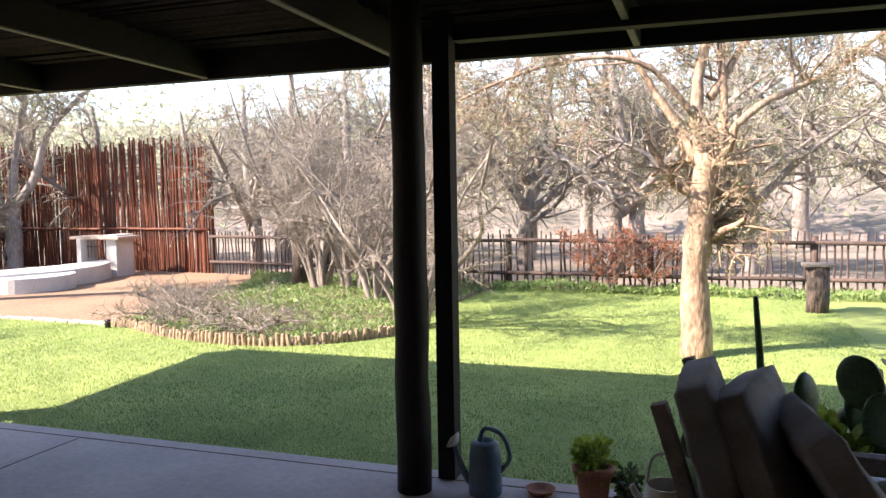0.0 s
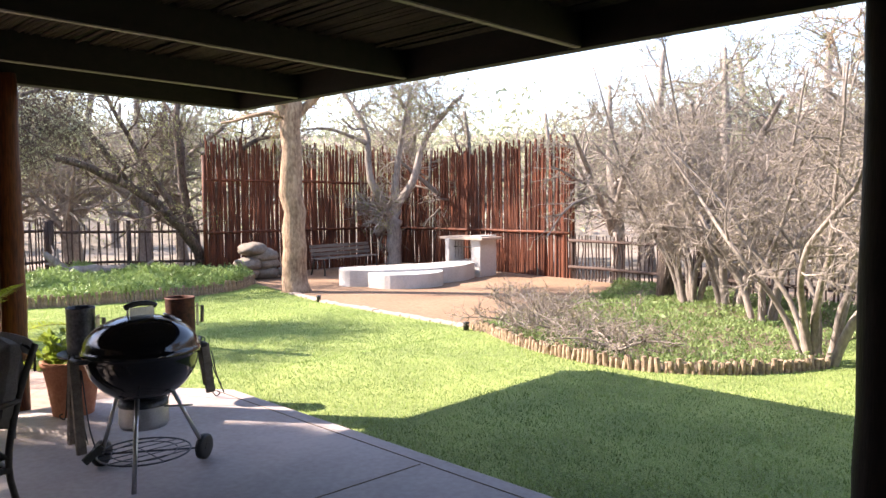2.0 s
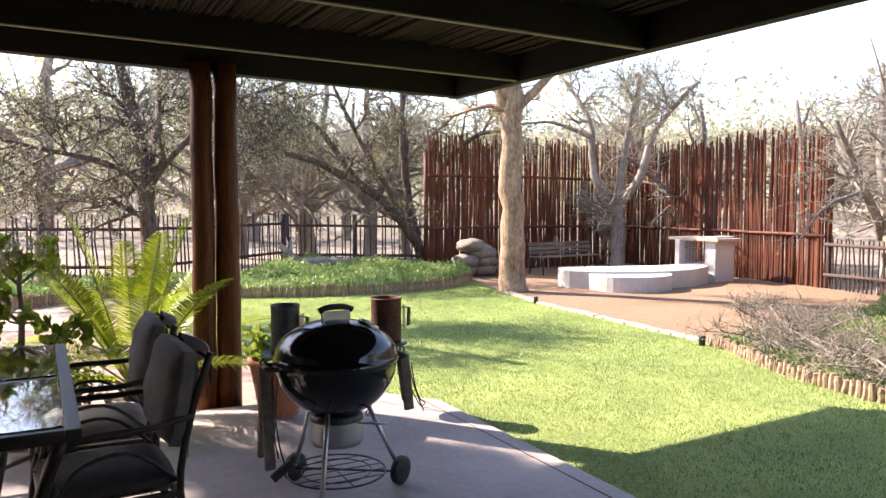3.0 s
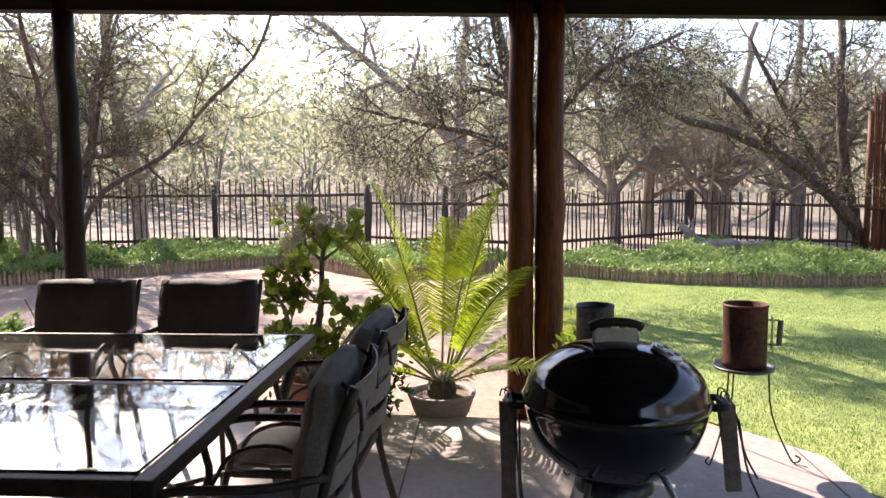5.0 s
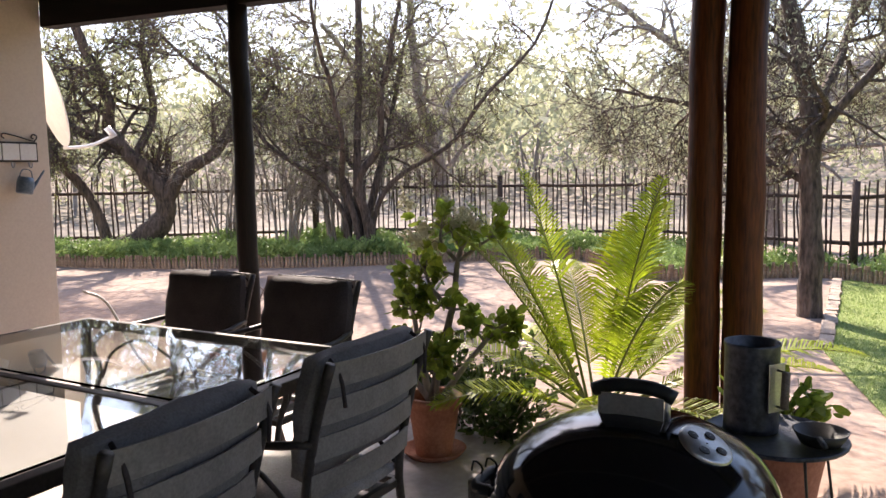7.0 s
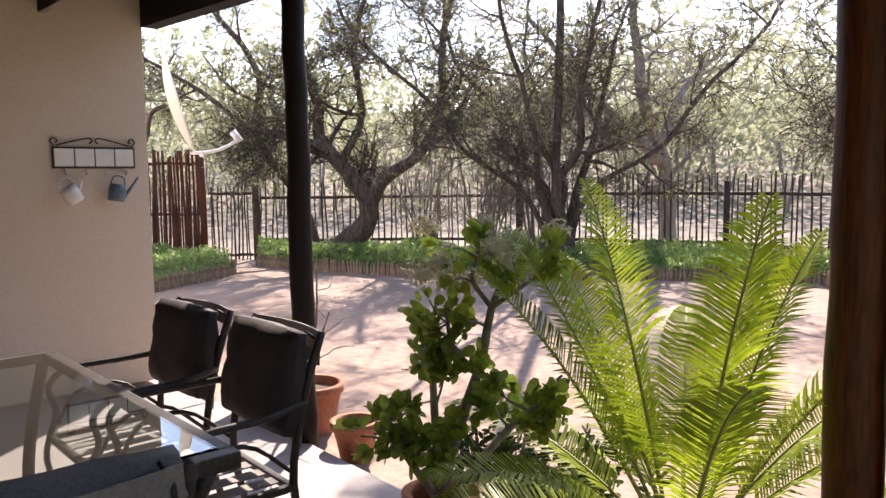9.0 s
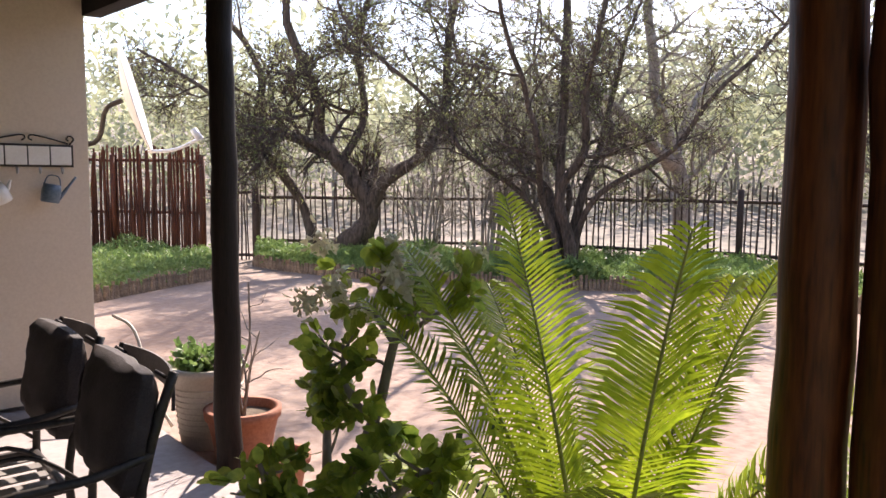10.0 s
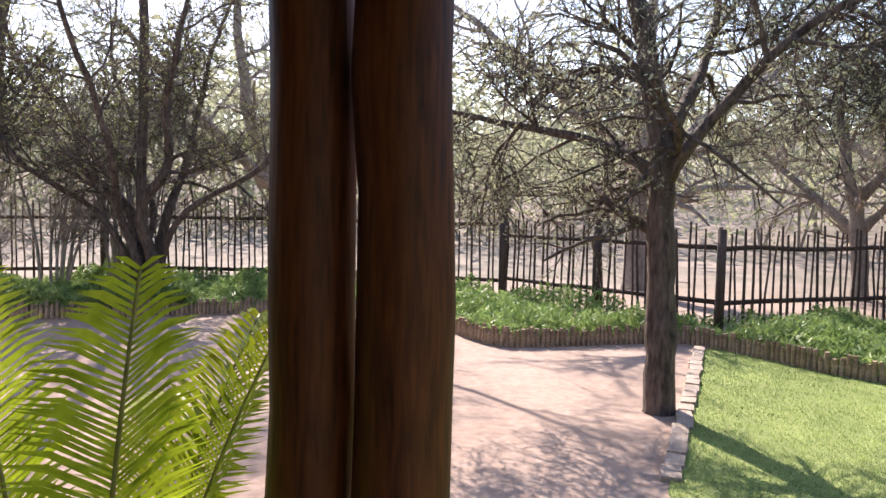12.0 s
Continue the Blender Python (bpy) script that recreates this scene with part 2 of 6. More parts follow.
def tree_mesh(seed, stems, levels, twigs=6, twig_len=0.35, twig_r=0.004, leaves=4, leaf=0.035, low=0.35, lift=0.05, spread=1.0, flat=0.0):
    """stems: polylines with radii at both ends. levels: (children, length, start) from limbs to branches. Returns bark and leaf lists."""
    rng = np.random.default_rng(seed)
    chunks, current = [], []
    for pts, r0, r1 in stems:
        line = smooth_line(pts, 4 * len(pts))
        rad = np.linspace(r0, r1, len(line))
        rad[0] *= 1.25
        line = line + rng.normal(0, 0.12 * r0, line.shape) * np.linspace(0.2, 1, len(line))[:, None]
        chunks.append(tube(line, rad * (1 + rng.normal(0, 0.05, len(line))), 10))
        current.append((line, rad))
    for depth, (count, length, start) in enumerate(levels):
        nxt = []
        for line, rad in current:
            for i in range(count):
                s = start + (1 - start) * (i + rng.random()) / count
                j = min(int(s * (len(line) - 1)), len(line) - 2)
                along = unit(line[j + 1] - line[j])
                side = rng.normal(0, 1, 3)
                side = unit(side - along * side.dot(along))
                side[2] *= 1 - flat
                way = along * 0.55 + side * spread
                size = length * rng.uniform(0.6, 1.2) * (1.15 - 0.5 * s)
                sub = branch_line(rng, line[j], way, size, 5 if depth == 0 else 4, 0.22, lift)
                r = max(rad[j] * rng.uniform(0.4, 0.65), twig_r * 1.6)
                rr = np.linspace(r, max(r * 0.35, twig_r), len(sub))
                chunks.append(tube(sub, rr, 6 if depth == 0 else 4, False))
                nxt.append((sub, rr))
        current = nxt
    lines = np.array([c[0] for c in current])
    n = len(lines) * twigs
    pick = rng.integers(0, len(lines), n)
    seg = rng.integers(0, lines.shape[1] - 1, n)
    f = rng.random((n, 1))
    a = lines[pick, seg] * (1 - f) + lines[pick, seg + 1] * f
    d = unit(unit(lines[pick, seg + 1] - lines[pick, seg]) * 0.7 + rng.normal(0, 0.6, (n, 3)) + np.array([0, 0, lift]))
    ln = twig_len * rng.uniform(0.5, 1.3, (n, 1))
    b = a + d * ln * 0.5
    c = b + unit(d + rng.normal(0, 0.4, (n, 3))) * ln * 0.5
    u = unit(np.cross(d, rng.normal(0, 1, (n, 3))))
    w = np.cross(d, u)
    ring = [u, -0.5 * u + 0.87 * w, -0.5 * u - 0.87 * w]
    tw = np.stack([p + r * twig_r * q for p, q in ((a, 1.0), (c, 0.45)) for r in ring], 1).reshape(-1, 3)
    base = np.arange(n)[:, None] * 6
    quads = np.concatenate([base + np.array([[j, (j + 1) % 3, 3 + (j + 1) % 3, 3 + j]]) for j in range(3)])
    v, fc = join(chunks)
    o = len(v)
    v += tw.tolist()
    fc += (quads + o).tolist()
    m = n * leaves
    if not m:
        return (v, fc), None
    k = rng.integers(0, n, m)
    f = rng.random((m, 1))
    at = np.where(f < 0.5, a[k] * (1 - 2 * f) + b[k] * 2 * f, b[k] * (2 - 2 * f) + c[k] * (2 * f - 1)) + rng.normal(0, leaf * 0.7, (m, 3))
    e1 = unit(rng.normal(0, 1, (m, 3)))
    e2 = unit(np.cross(e1, rng.normal(0, 1, (m, 3))))
    s = leaf * rng.uniform(0.5, 1.3, (m, 1))
    lv = np.stack([at - e1 * s, at + e2 * s * 0.5, at + e1 * s * 0.9 - e2 * s * 0.3], 1).reshape(-1, 3)
    lf = np.arange(m * 3).reshape(-1, 3)
    return (v, fc), (lv.tolist(), lf.tolist())


def tree(name, m, label, category, bark, leafmat, mesh, group=""):
    top = thing(name, m, label, category, group)
    (v, f), lv = mesh
    from_lists("trunk", v, f, bark, top, True)
    if lv:
        from_lists("crown", lv[0], lv[1], leafmat, top)
    return top


# ---- ground ----
def far_rise(x, y):
    r = math.hypot(x + 8, y - 2)
    return 0.10 * min(max(r - 26, 0), 40) + 0.115 * min(max(r - 66, 0), 150) + 0.004 * max(r - 216, 0)


def ground_z(x, y):
    """The garden lies a step below the slab and falls away gently; beyond the fence it rises to a dry slope."""
    dx, dy = max(0, -6.9 - x), max(0, y - 3.95)
    return -0.09 - 0.04 * min(dx / 0.3, 1) - 0.008 * min(dx, 8) - 0.0054 * min(dy, 9) + far_rise(x, y)


def build_ground():
    side = [12.95, 17, 20, 24, 28, 32, 36, 42, 50, 60, 74, 100, 150, 210, 300, 600, 2500]
    xs = [-x for x in side[::-1] if x > 16] + [-14.9, -12, -9.5, -7.2, -6.9, -3, 0, 3, 6, 9] + side
    ys = [-y for y in side[::-1]] + [-9, -6, -3, 0, 3.95, 7, 10] + side
    verts = [(x, y, ground_z(x, y)) for y in ys for x in xs]
    w = len(xs)
    faces = [(r * w + c, r * w + c + 1, (r + 1) * w + c + 1, (r + 1) * w + c) for r in range(len(ys) - 1) for c in range(w - 1)]
    ob = from_lists("ground", verts, faces, M_EARTH)
    return tagged(ob, "pale pinkish dry sandy earth with scattered debris", "ground", kind="structure")


build_ground()

BED_LEFT = [(-15.2, 3.05), (-14.7, 3.6), (-14.15, 4.3), (-13.8, 5.35), (-13.63, 6.4), (-13.66, 7.35), (-14.05, 8.35), (-14.9, 9.25)]
BED_LOGS = [(-7.38, 7.95), (-6.2, 7.35), (-5.3, 7.1), (-4.67, 7.07), (-4.15, 7.23), (-3.59, 7.73), (-3.23, 8.45)]
BED_BACK = [(-11.9, -9.8), (-12.0, -8.6), (-12.6, -6.8), (-13.85, -4.7), (-15.2, -3.2), (-16.1, -2.1), (-16.3, -1.2)]
BED_ROUND = [(-16.2, -1.1), (-15.07, -0.2), (-14.31, 0.66), (-14.54, 1.28), (-15.07, 2.0), (-15.4, 2.65), (-15.2, 3.05)]
BED_GATE = [(-8.1, -6.9), (-9.35, -7.75), (-10.6, -8.5), (-11.1, -9.2), (-11.25, -10.5)]

line = lambda pts, n=24: [tuple(p) for p in smooth_line([(x, y, 0) for x, y in pts], n)[:, :2]]
LAWN = [(7, 4.06), (7, 12.35), (1.5, 12.5), (-3.45, 12.7), (-3.6, 9.8)] + line(BED_LOGS)[::-1] + [(-9.76, 8.27), (-11.2, 8.34), (-12.8, 8.75), (-14.9, 9.25)] + line(BED_LEFT)[::-1][1:] + [(-15.0, 2.87), (-10.32, 2.89), (-7.0, 3.66), (-6.8, 3.74), (-6.38, 4.04)]
ISLAND = line(BED_LOGS) + [(-3.6, 9.8), (-3.45, 12.7), (-9.2, 14.2), (-8.3, 12.25), (-7.85, 10.2), (-7.6, 9.0)]
BED_WEST = line(BED_LEFT) + [(-16.9, 9.3), (-18.8, 6.5), (-16.0, 3.1), (-17.5, -0.2), (-16.3, -1.15)] + line(BED_ROUND)
BED_SOUTH = line(BED_BACK) + [(-17.5, -0.3), (-17.6, -3.4), (-16.2, -7.0), (-12.5, -10.8)]
BED_POCKET = line(BED_GATE) + [(-11.8, -11.5), (-10.5, -13.0), (-8.0, -13.0)]


def sheet(name, outline, z, mat, label, category):
    bm = bmesh.new()
    face = bm.faces.new([bm.verts.new((x, y, z)) for x, y in outline])
    bmesh.ops.triangulate(bm, faces=[face])
    for co, no in (((-7.2, 0, 0), (1, 0, 0)), ((-6.9, 0, 0), (1, 0, 0)), ((-14.9, 0, 0), (1, 0, 0)), ((0, 3.95, 0), (0, 1, 0)), ((0, 12.95, 0), (0, 1, 0))):
        bmesh.ops.bisect_plane(bm, geom=bm.verts[:] + bm.edges[:] + bm.faces[:], plane_co=co, plane_no=no)
    for v in bm.verts:
        v.co.z = ground_z(v.co.x, v.co.y) + z
    bmesh.ops.recalc_face_normals(bm, faces=bm.faces)
    if sum(f.normal.z for f in bm.faces) < 0:
        bmesh.ops.reverse_faces(bm, faces=bm.faces)
    return tagged(part(name, bm, mat), label, category, kind="structure")


SAND = [(-7.42, 8.05), (-9.76, 8.27), (-11.2, 8.34), (-12.8, 8.75), (-14.9, 9.25), (-16.8, 9.4), (-17.1, 15.2), (-10.6, 14.4), (-9.25, 14.1), (-8.32, 12.25), (-7.87, 10.2), (-7.62, 9.0)]
sheet("sand_floor", SAND, 0.008, M_SAND, "swept brown sand round the outdoor fire place", "sand")
sheet("lawn", LAWN, 0.012, M_LAWN, "short green winter lawn with dry patches", "lawn")
for n, o in (("flower_bed", ISLAND), ("flower_bed", BED_WEST), ("flower_bed", BED_SOUTH), ("flower_bed", BED_POCKET)):
    sheet(n, o, 0.03, M_SOIL, "planted bed of dark garden soil", "flower bed")


def scatter_blades(name, outline, count, height, width, seed, mat, label, category, z=0.01, lean=0.5, clump=None):
    rng = np.random.default_rng(seed)
    xs, ys = [p[0] for p in outline], [p[1] for p in outline]
    x, y = rng.uniform(min(xs), max(xs), count * 3), rng.uniform(min(ys), max(ys), count * 3)
    keep = inside(outline, x, y)
    if clump:
        keep &= clump(x, y)
    x, y = x[keep][:count], y[keep][:count]
    n = len(x)
    h = height * rng.uniform(0.4, 1.25, n)
    a, b = rng.uniform(0, 6.283, n), rng.uniform(0, 6.283, n)
    l = h * lean * rng.random(n)
    w = width * rng.uniform(0.6, 1.3, n)
    p = np.stack([x, y, np.array([ground_z(u, w) for u, w in zip(x, y)]) + z], 1)
    side = np.stack([np.cos(a), np.sin(a), np.zeros(n)], 1) * w[:, None]
    tip = p + np.stack([np.cos(b) * l, np.sin(b) * l, h], 1)
    v = np.stack([p - side, p + side, tip], 1).reshape(-1, 3)
    ob = from_lists(name, v.tolist(), np.arange(n * 3).reshape(-1, 3).tolist(), mat)
    return tagged(ob, label, category, kind="stuff")


scatter_blades("lawn_grass", [(min(a, 1.6), b) for a, b in LAWN], 280000, 0.022, 0.0042, 3, M_BLADE, "short mown green grass blades of the lawn", "grass")


def cover_plants(name, outline, count, height, size, seed, mat, label, hole=None, tufts=0.35):
    """Leaves of low plants in soft mounds over a bed."""
    rng = np.random.default_rng(seed)
    xs, ys = [p[0] for p in outline], [p[1] for p in outline]
    x, y = rng.uniform(min(xs), max(xs), count * 4), rng.uniform(min(ys), max(ys), count * 4)
    keep = inside(outline, x, y)
    x, y = x[keep][:count], y[keep][:count]
    n = len(x)
    mound = np.array([noise.noise((a * 1.1, b * 1.1, seed)) for a, b in zip(x, y)]) * 0.5 + 0.55
    fine = np.array([noise.noise((a * 5, b * 5, seed + 9)) for a, b in zip(x, y)]) * 0.35 + 0.8
    top = np.clip(height * mound * fine, 0.03, None)
    z = top * np.sqrt(rng.random(n))
    at = np.stack([x, y, np.array([ground_z(u, w) for u, w in zip(x, y)]) + 0.02 + z], 1)
    e1 = rng.normal(0, 1, (n, 3))
    e1[:, 2] = np.abs(e1[:, 2]) * 0.8 + tufts
    e1 = unit(e1)
    e2 = unit(np.cross(e1, rng.normal(0, 1, (n, 3))))
    s = size * rng.uniform(0.5, 1.4, (n, 1))
    v = np.stack([at - e1 * s - e2 * s * 0.3, at - e1 * s + e2 * s * 0.3, at + e1 * s * 1.2], 1).reshape(-1, 3)
    ob = from_lists(name, v.tolist(), np.arange(n * 3).reshape(-1, 3).tolist(), mat)
    return tagged(ob, label, "plants", kind="stuff")


cover_plants("bed_plants", BED_WEST, 52000, 0.62, 0.044, 11, M_COVER, "low leafy green ground cover in the bed")
cover_plants("bed_plants", BED_SOUTH, 66000, 0.75, 0.045, 12, M_COVER, "low leafy green ground cover in the bed")
cover_plants("bed_plants", BED_POCKET, 15000, 0.65, 0.045, 13, M_COVER, "low leafy green ground cover in the bed")
cover_plants("bed_plants", ISLAND, 26000, 0.22, 0.03, 14, M_COVER, "low green and dry plants in the log-edged bed")
cover_plants("fence_weeds", [(-3.45, 12.2), (6, 11.9), (6, 12.5), (-3.45, 12.8)], 9000, 0.3, 0.035, 15, M_COVER, "rough green weeds along the foot of the fence")


# ---- veranda ----
F = -0.05   # the level of the veranda floor
SLAB = [(7, 4.05), (-6.38, 4.02), (-6.8, 3.72), (-7.0, 1.95), (-7.08, -0.3), (-7.08, -2.6), (7, -2.6)]
tagged(prism(SLAB, -0.3, F, "floor", M_CONCRETE, None, 0.012), "smooth grey concrete veranda slab with fine joints", "floor", kind="structure")
for n, (a, b) in enumerate((((-3.95, 3.88), (-4.05, -2.4)), ((-6.95, 1.83), (-2.0, 1.86)), ((-6.5, 3.9), (7, 3.92)))):
    dx, dy = b[0] - a[0], b[1] - a[1]
    bm = box(bmesh.new(), (math.hypot(dx, dy), 0.008, 0.003), (0, 0, 0))
    ob = part("trim", bm, M_SOIL)
    ob.matrix_world = pose((a[0] + b[0]) / 2, (a[1] + b[1]) / 2, F + 0.001, 0, 0, math.degrees(math.atan2(dy, dx)))
    tagged(ob, "thin dark joint cut in the concrete", "joint", kind="structure")


def pole(m, height, r, seed, label, name="veranda_post", mat=M_POLE):
    rng = np.random.default_rng(seed)
    z = np.linspace(0, height, 14)
    pts = np.stack([rng.normal(0, 0.004, 14), rng.normal(0, 0.004, 14), z], 1)
    v, f = tube(pts, r * (1.06 - 0.1 * z / height + rng.normal(0, 0.012, 14)), 20)
    ob = from_lists(name, v, f, mat, None, True)
    ob.matrix_world = m
    return tagged(ob, label, "post")


pole(pose(-1.48, 3.72, F), 2.68, 0.088, 1, "round timber pole, coloured dark for the roof's shade, standing on the veranda slab", mat=M_POLE_SHADED)
bm = box(bmesh.new(), (0.10, 0.115, 2.56), (0, 0, 1.28), 0.006)
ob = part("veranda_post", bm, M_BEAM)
ob.matrix_world = pose(-1.36, 3.96, F)
tagged(ob, "dark square timber post beside the round pole", "post")
pole(pose(-7.20, 2.45, -0.14), 2.62, 0.080, 2, "orange-brown varnished round pole lit by the sun")
pole(pose(-7.21, 2.63, -0.14), 2.62, 0.088, 3, "brown varnished round pole beside its twin")
pole(pose(-7.10, -0.40, -0.13), 2.66, 0.064, 4, "slim timber pole, coloured dark for the roof's shade, at the courtyard edge", mat=M_POLE_SHADED)


def beam(name, a, b, w, h, label, kindname="beam"):
    """A squared timber whose lower face runs from a to b."""
    a, b = Vector(a), Vector(b)
    d = b - a
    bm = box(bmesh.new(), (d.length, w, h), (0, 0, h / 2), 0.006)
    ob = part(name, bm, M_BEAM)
    ob.matrix_world = Matrix.Translation((a + b) / 2) @ d.to_track_quat("X", "Z").to_matrix().to_4x4()
    return tagged(ob, label, kindname, "roof timbers")


beam("roof_beam", (-7.46, 4.72, 2.38), (7, 4.72, 2.38), 0.09, 0.28, "dark timber edge beam along the lawn side of the roof")
beam("roof_beam", (-7.38, 4.67, 2.385), (-7.02, -2.2, 2.50), 0.12, 0.27, "dark timber edge beam along the courtyard side of the roof")
for x in (-6.33, -4.93, -3.40, -1.85, -0.4, 1.05, 2.5, 4.0, 5.5):
    top = thing("rafter", pose(x, 4.67, 2.385, -1.13, 0, 0), "deep dark timber rafter, its lower edge coloured pale for bounced light", "rafter", "roof timbers")
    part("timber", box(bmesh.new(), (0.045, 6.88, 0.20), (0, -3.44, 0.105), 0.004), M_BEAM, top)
    # added thin strip whose pale colour stands for the bounce-lit lower face
    part("edge_strip", box(bmesh.new(), (0.036, 6.86, 0.008), (0, -3.44, 0.0), 0.001), M_LIT_EDGE, top, "lower edge coloured pale for bounced light")
beam("roof_beam", (-1.31, 4.02, 2.36), (7, 4.14, 2.38), 0.10, 0.09, "dark timber bearer carried by the square post")


def reed_ceiling():
    rng = np.random.default_rng(5)
    chunks = []
    y = -2.3
    while y < 4.66:
        z = 2.585 + 0.0195 * (4.67 - y) + rng.normal(0, 0.006)
        pts = [(x, y + rng.normal(0, 0.008), z + rng.normal(0, 0.004)) for x in np.linspace(-7.3, 7, 12)]
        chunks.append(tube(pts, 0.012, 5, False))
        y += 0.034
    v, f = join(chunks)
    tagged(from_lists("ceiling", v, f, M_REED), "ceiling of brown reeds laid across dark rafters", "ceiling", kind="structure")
    bm = box(bmesh.new(), (14.5, 7.12, 0.05), (0, 0, 0))
    ob = part("roof", bm, M_BEAM)
    ob.matrix_world = pose(-0.25, 1.24, 2.715, -1.1, 0, 0)
    tagged(ob, "dark flat roof sheet over the veranda", "roof", kind="structure")


reed_ceiling()


def wall(name, size, at, label):
    ob = part(name, box(bmesh.new(), size, (0, 0, size[2] / 2), 0.01), M_WALL)
    ob.matrix_world = pose(*at)
    return tagged(ob, label, "wall", kind="structure")


wall("wall_south", (13.9, 0.28, 3.0), (-0.03, -2.36, -0.02), "cream plastered house wall of the veranda")
wall("wall_east", (0.25, 6.4, 2.6), (6.9, 0.75, -0.02), "cream plastered house wall closing the veranda")


# ---- fences ----
def pole_mesh(name, height, r, seed, mat, k=6, bend=0.01):
    rng = np.random.default_rng(seed)
    pts = [(rng.normal(0, bend), rng.normal(0, bend), height * t) for t in (0, 0.35, 0.7, 1)]
    v, f = tube(pts, [r * 1.1, r, r * 0.95, r * 0.8], k)
    return from_lists(name, v, f, mat)


def picket_fence(a, b, height, gap, seed, label, posts, rails=(0.28, 0.85), post_h=1.0, r=0.016, mat=None, name="picket_fence", post_r=0.055, rail_r=0.032):
    mat = mat or M_FENCE
    rng = np.random.default_rng(seed)
    za, zb = ground_z(*a), ground_z(*b)
    a, b = Vector((*a, za)), Vector((*b, za))
    d = b - a
    fall = (zb - za) / d.length
    top = thing(name, Matrix.Translation(a) @ pose(0, 0, 0, 0, 0, math.degrees(math.atan2(d.y, d.x))), label, "fence", "garden fence")
    kinds = []
    for i in range(5):
        o = pole_mesh("picket", height, r * (0.85 + 0.09 * i), seed * 7 + i, mat)
        o.parent = top
        kinds.append(o)
    n = int(d.length / gap)
    for i in range(n):
        x = (i + 0.5) * d.length / n + rng.normal(0, gap * 0.12)
        m = pose(x, rng.normal(0, 0.008), fall * x, rng.normal(0, 0.7), rng.normal(0, 0.8), rng.uniform(0, 360)) @ Matrix.Diagonal((1, 1, rng.uniform(0.95, 1.05), 1))
        if i < 5:
            kinds[i].matrix_basis = m
        else:
            again(kinds[i % 5], m, top)
    for z in rails:
        pts = [(x, -0.045, height * z + fall * x + rng.normal(0, 0.006)) for x in np.linspace(0, d.length, 8)]
        rod("rail", pts, rail_r, mat, top, 8)
    for x in posts:
        rod("fence_post", [(x * d.length, 0.05, -0.1), (x * d.length, 0.05, height * 0.5), (x * d.length, 0.05, height * post_h + fall * x * d.length)], post_r, mat, top, 10)
    return top


DARK = "dark weathered pole fence with round pickets and two rails"
picket_fence((-10.6, 14.5), (-3.26, 12.74), 0.98, 0.105, 21, DARK, (0.0, 0.45, 1.0), post_h=0.95)
picket_fence((-3.26, 12.74), (1.52, 12.54), 0.98, 0.105, 22, DARK, (0.5, 1.0), post_h=0.95)
picket_fence((1.52, 12.54), (8.7, 12.36), 0.98, 0.105, 23, DARK, (0.5, 1.0), post_h=0.95)
picket_fence((-16.97, 9.3), (-18.9, 6.45), 1.30, 0.115, 24, DARK, (0.5, 0.97, 1.0), (0.3, 0.83), 1.03)
picket_fence((-18.9, 6.45), (-16.02, 3.02), 1.36, 0.115, 25, DARK, (0.0, 1.0), (0.32, 0.82), 1.0)
picket_fence((-16.02, 3.02), (-17.54, -0.19), 1.38, 0.115, 26, DARK, (0.5, 1.0), (0.32, 0.82), 1.04)
picket_fence((-17.54, -0.19), (-17.64, -3.35), 1.62, 0.115, 27, DARK, (0.0, 1.0), (0.25, 0.8), 0.93)
picket_fence((-17.64, -3.35), (-16.2, -7.0), 1.62, 0.115, 28, DARK, (1.0,), (0.25, 0.8), 0.93)
picket_fence((-16.2, -7.0), (-12.5, -10.85), 1.58, 0.115, 29, DARK, (1.0,), (0.25, 0.8), 0.96, post_r=0.08)
picket_fence((-12.42, -10.95), (-11.8, -11.6), 1.5, 0.08, 30, "narrow dark pole gate standing closed in the fence", (), (0.06, 0.9), name="garden_gate")
RED = "tall screen fence of close-set red-brown laths"
picket_fence((-11.75, -11.65), (-10.5, -13.2), 2.2, 0.047, 31, RED, (0.0, 1.0), (0.42, 0.9), 0.95, 0.0245, M_LATTE, "screen_fence")
picket_fence((-10.5, -13.2), (-7.2, -13.4), 2.2, 0.047, 34, RED, (1.0,), (0.42, 0.9), 0.95, 0.0245, M_LATTE, "screen_fence")
picket_fence((-16.95, 9.25), (-17.2, 15.4), 3.12, 0.043, 32, RED, (0.0, 0.5), (0.33, 0.72), 0.9, 0.0235, M_LATTE, "screen_fence")
picket_fence((-17.2, 15.4), (-10.6, 14.5), 3.03, 0.043, 33, RED, (0.5, 1.0), (0.33,), 0.95, 0.0245, M_LATTE, "screen_fence")


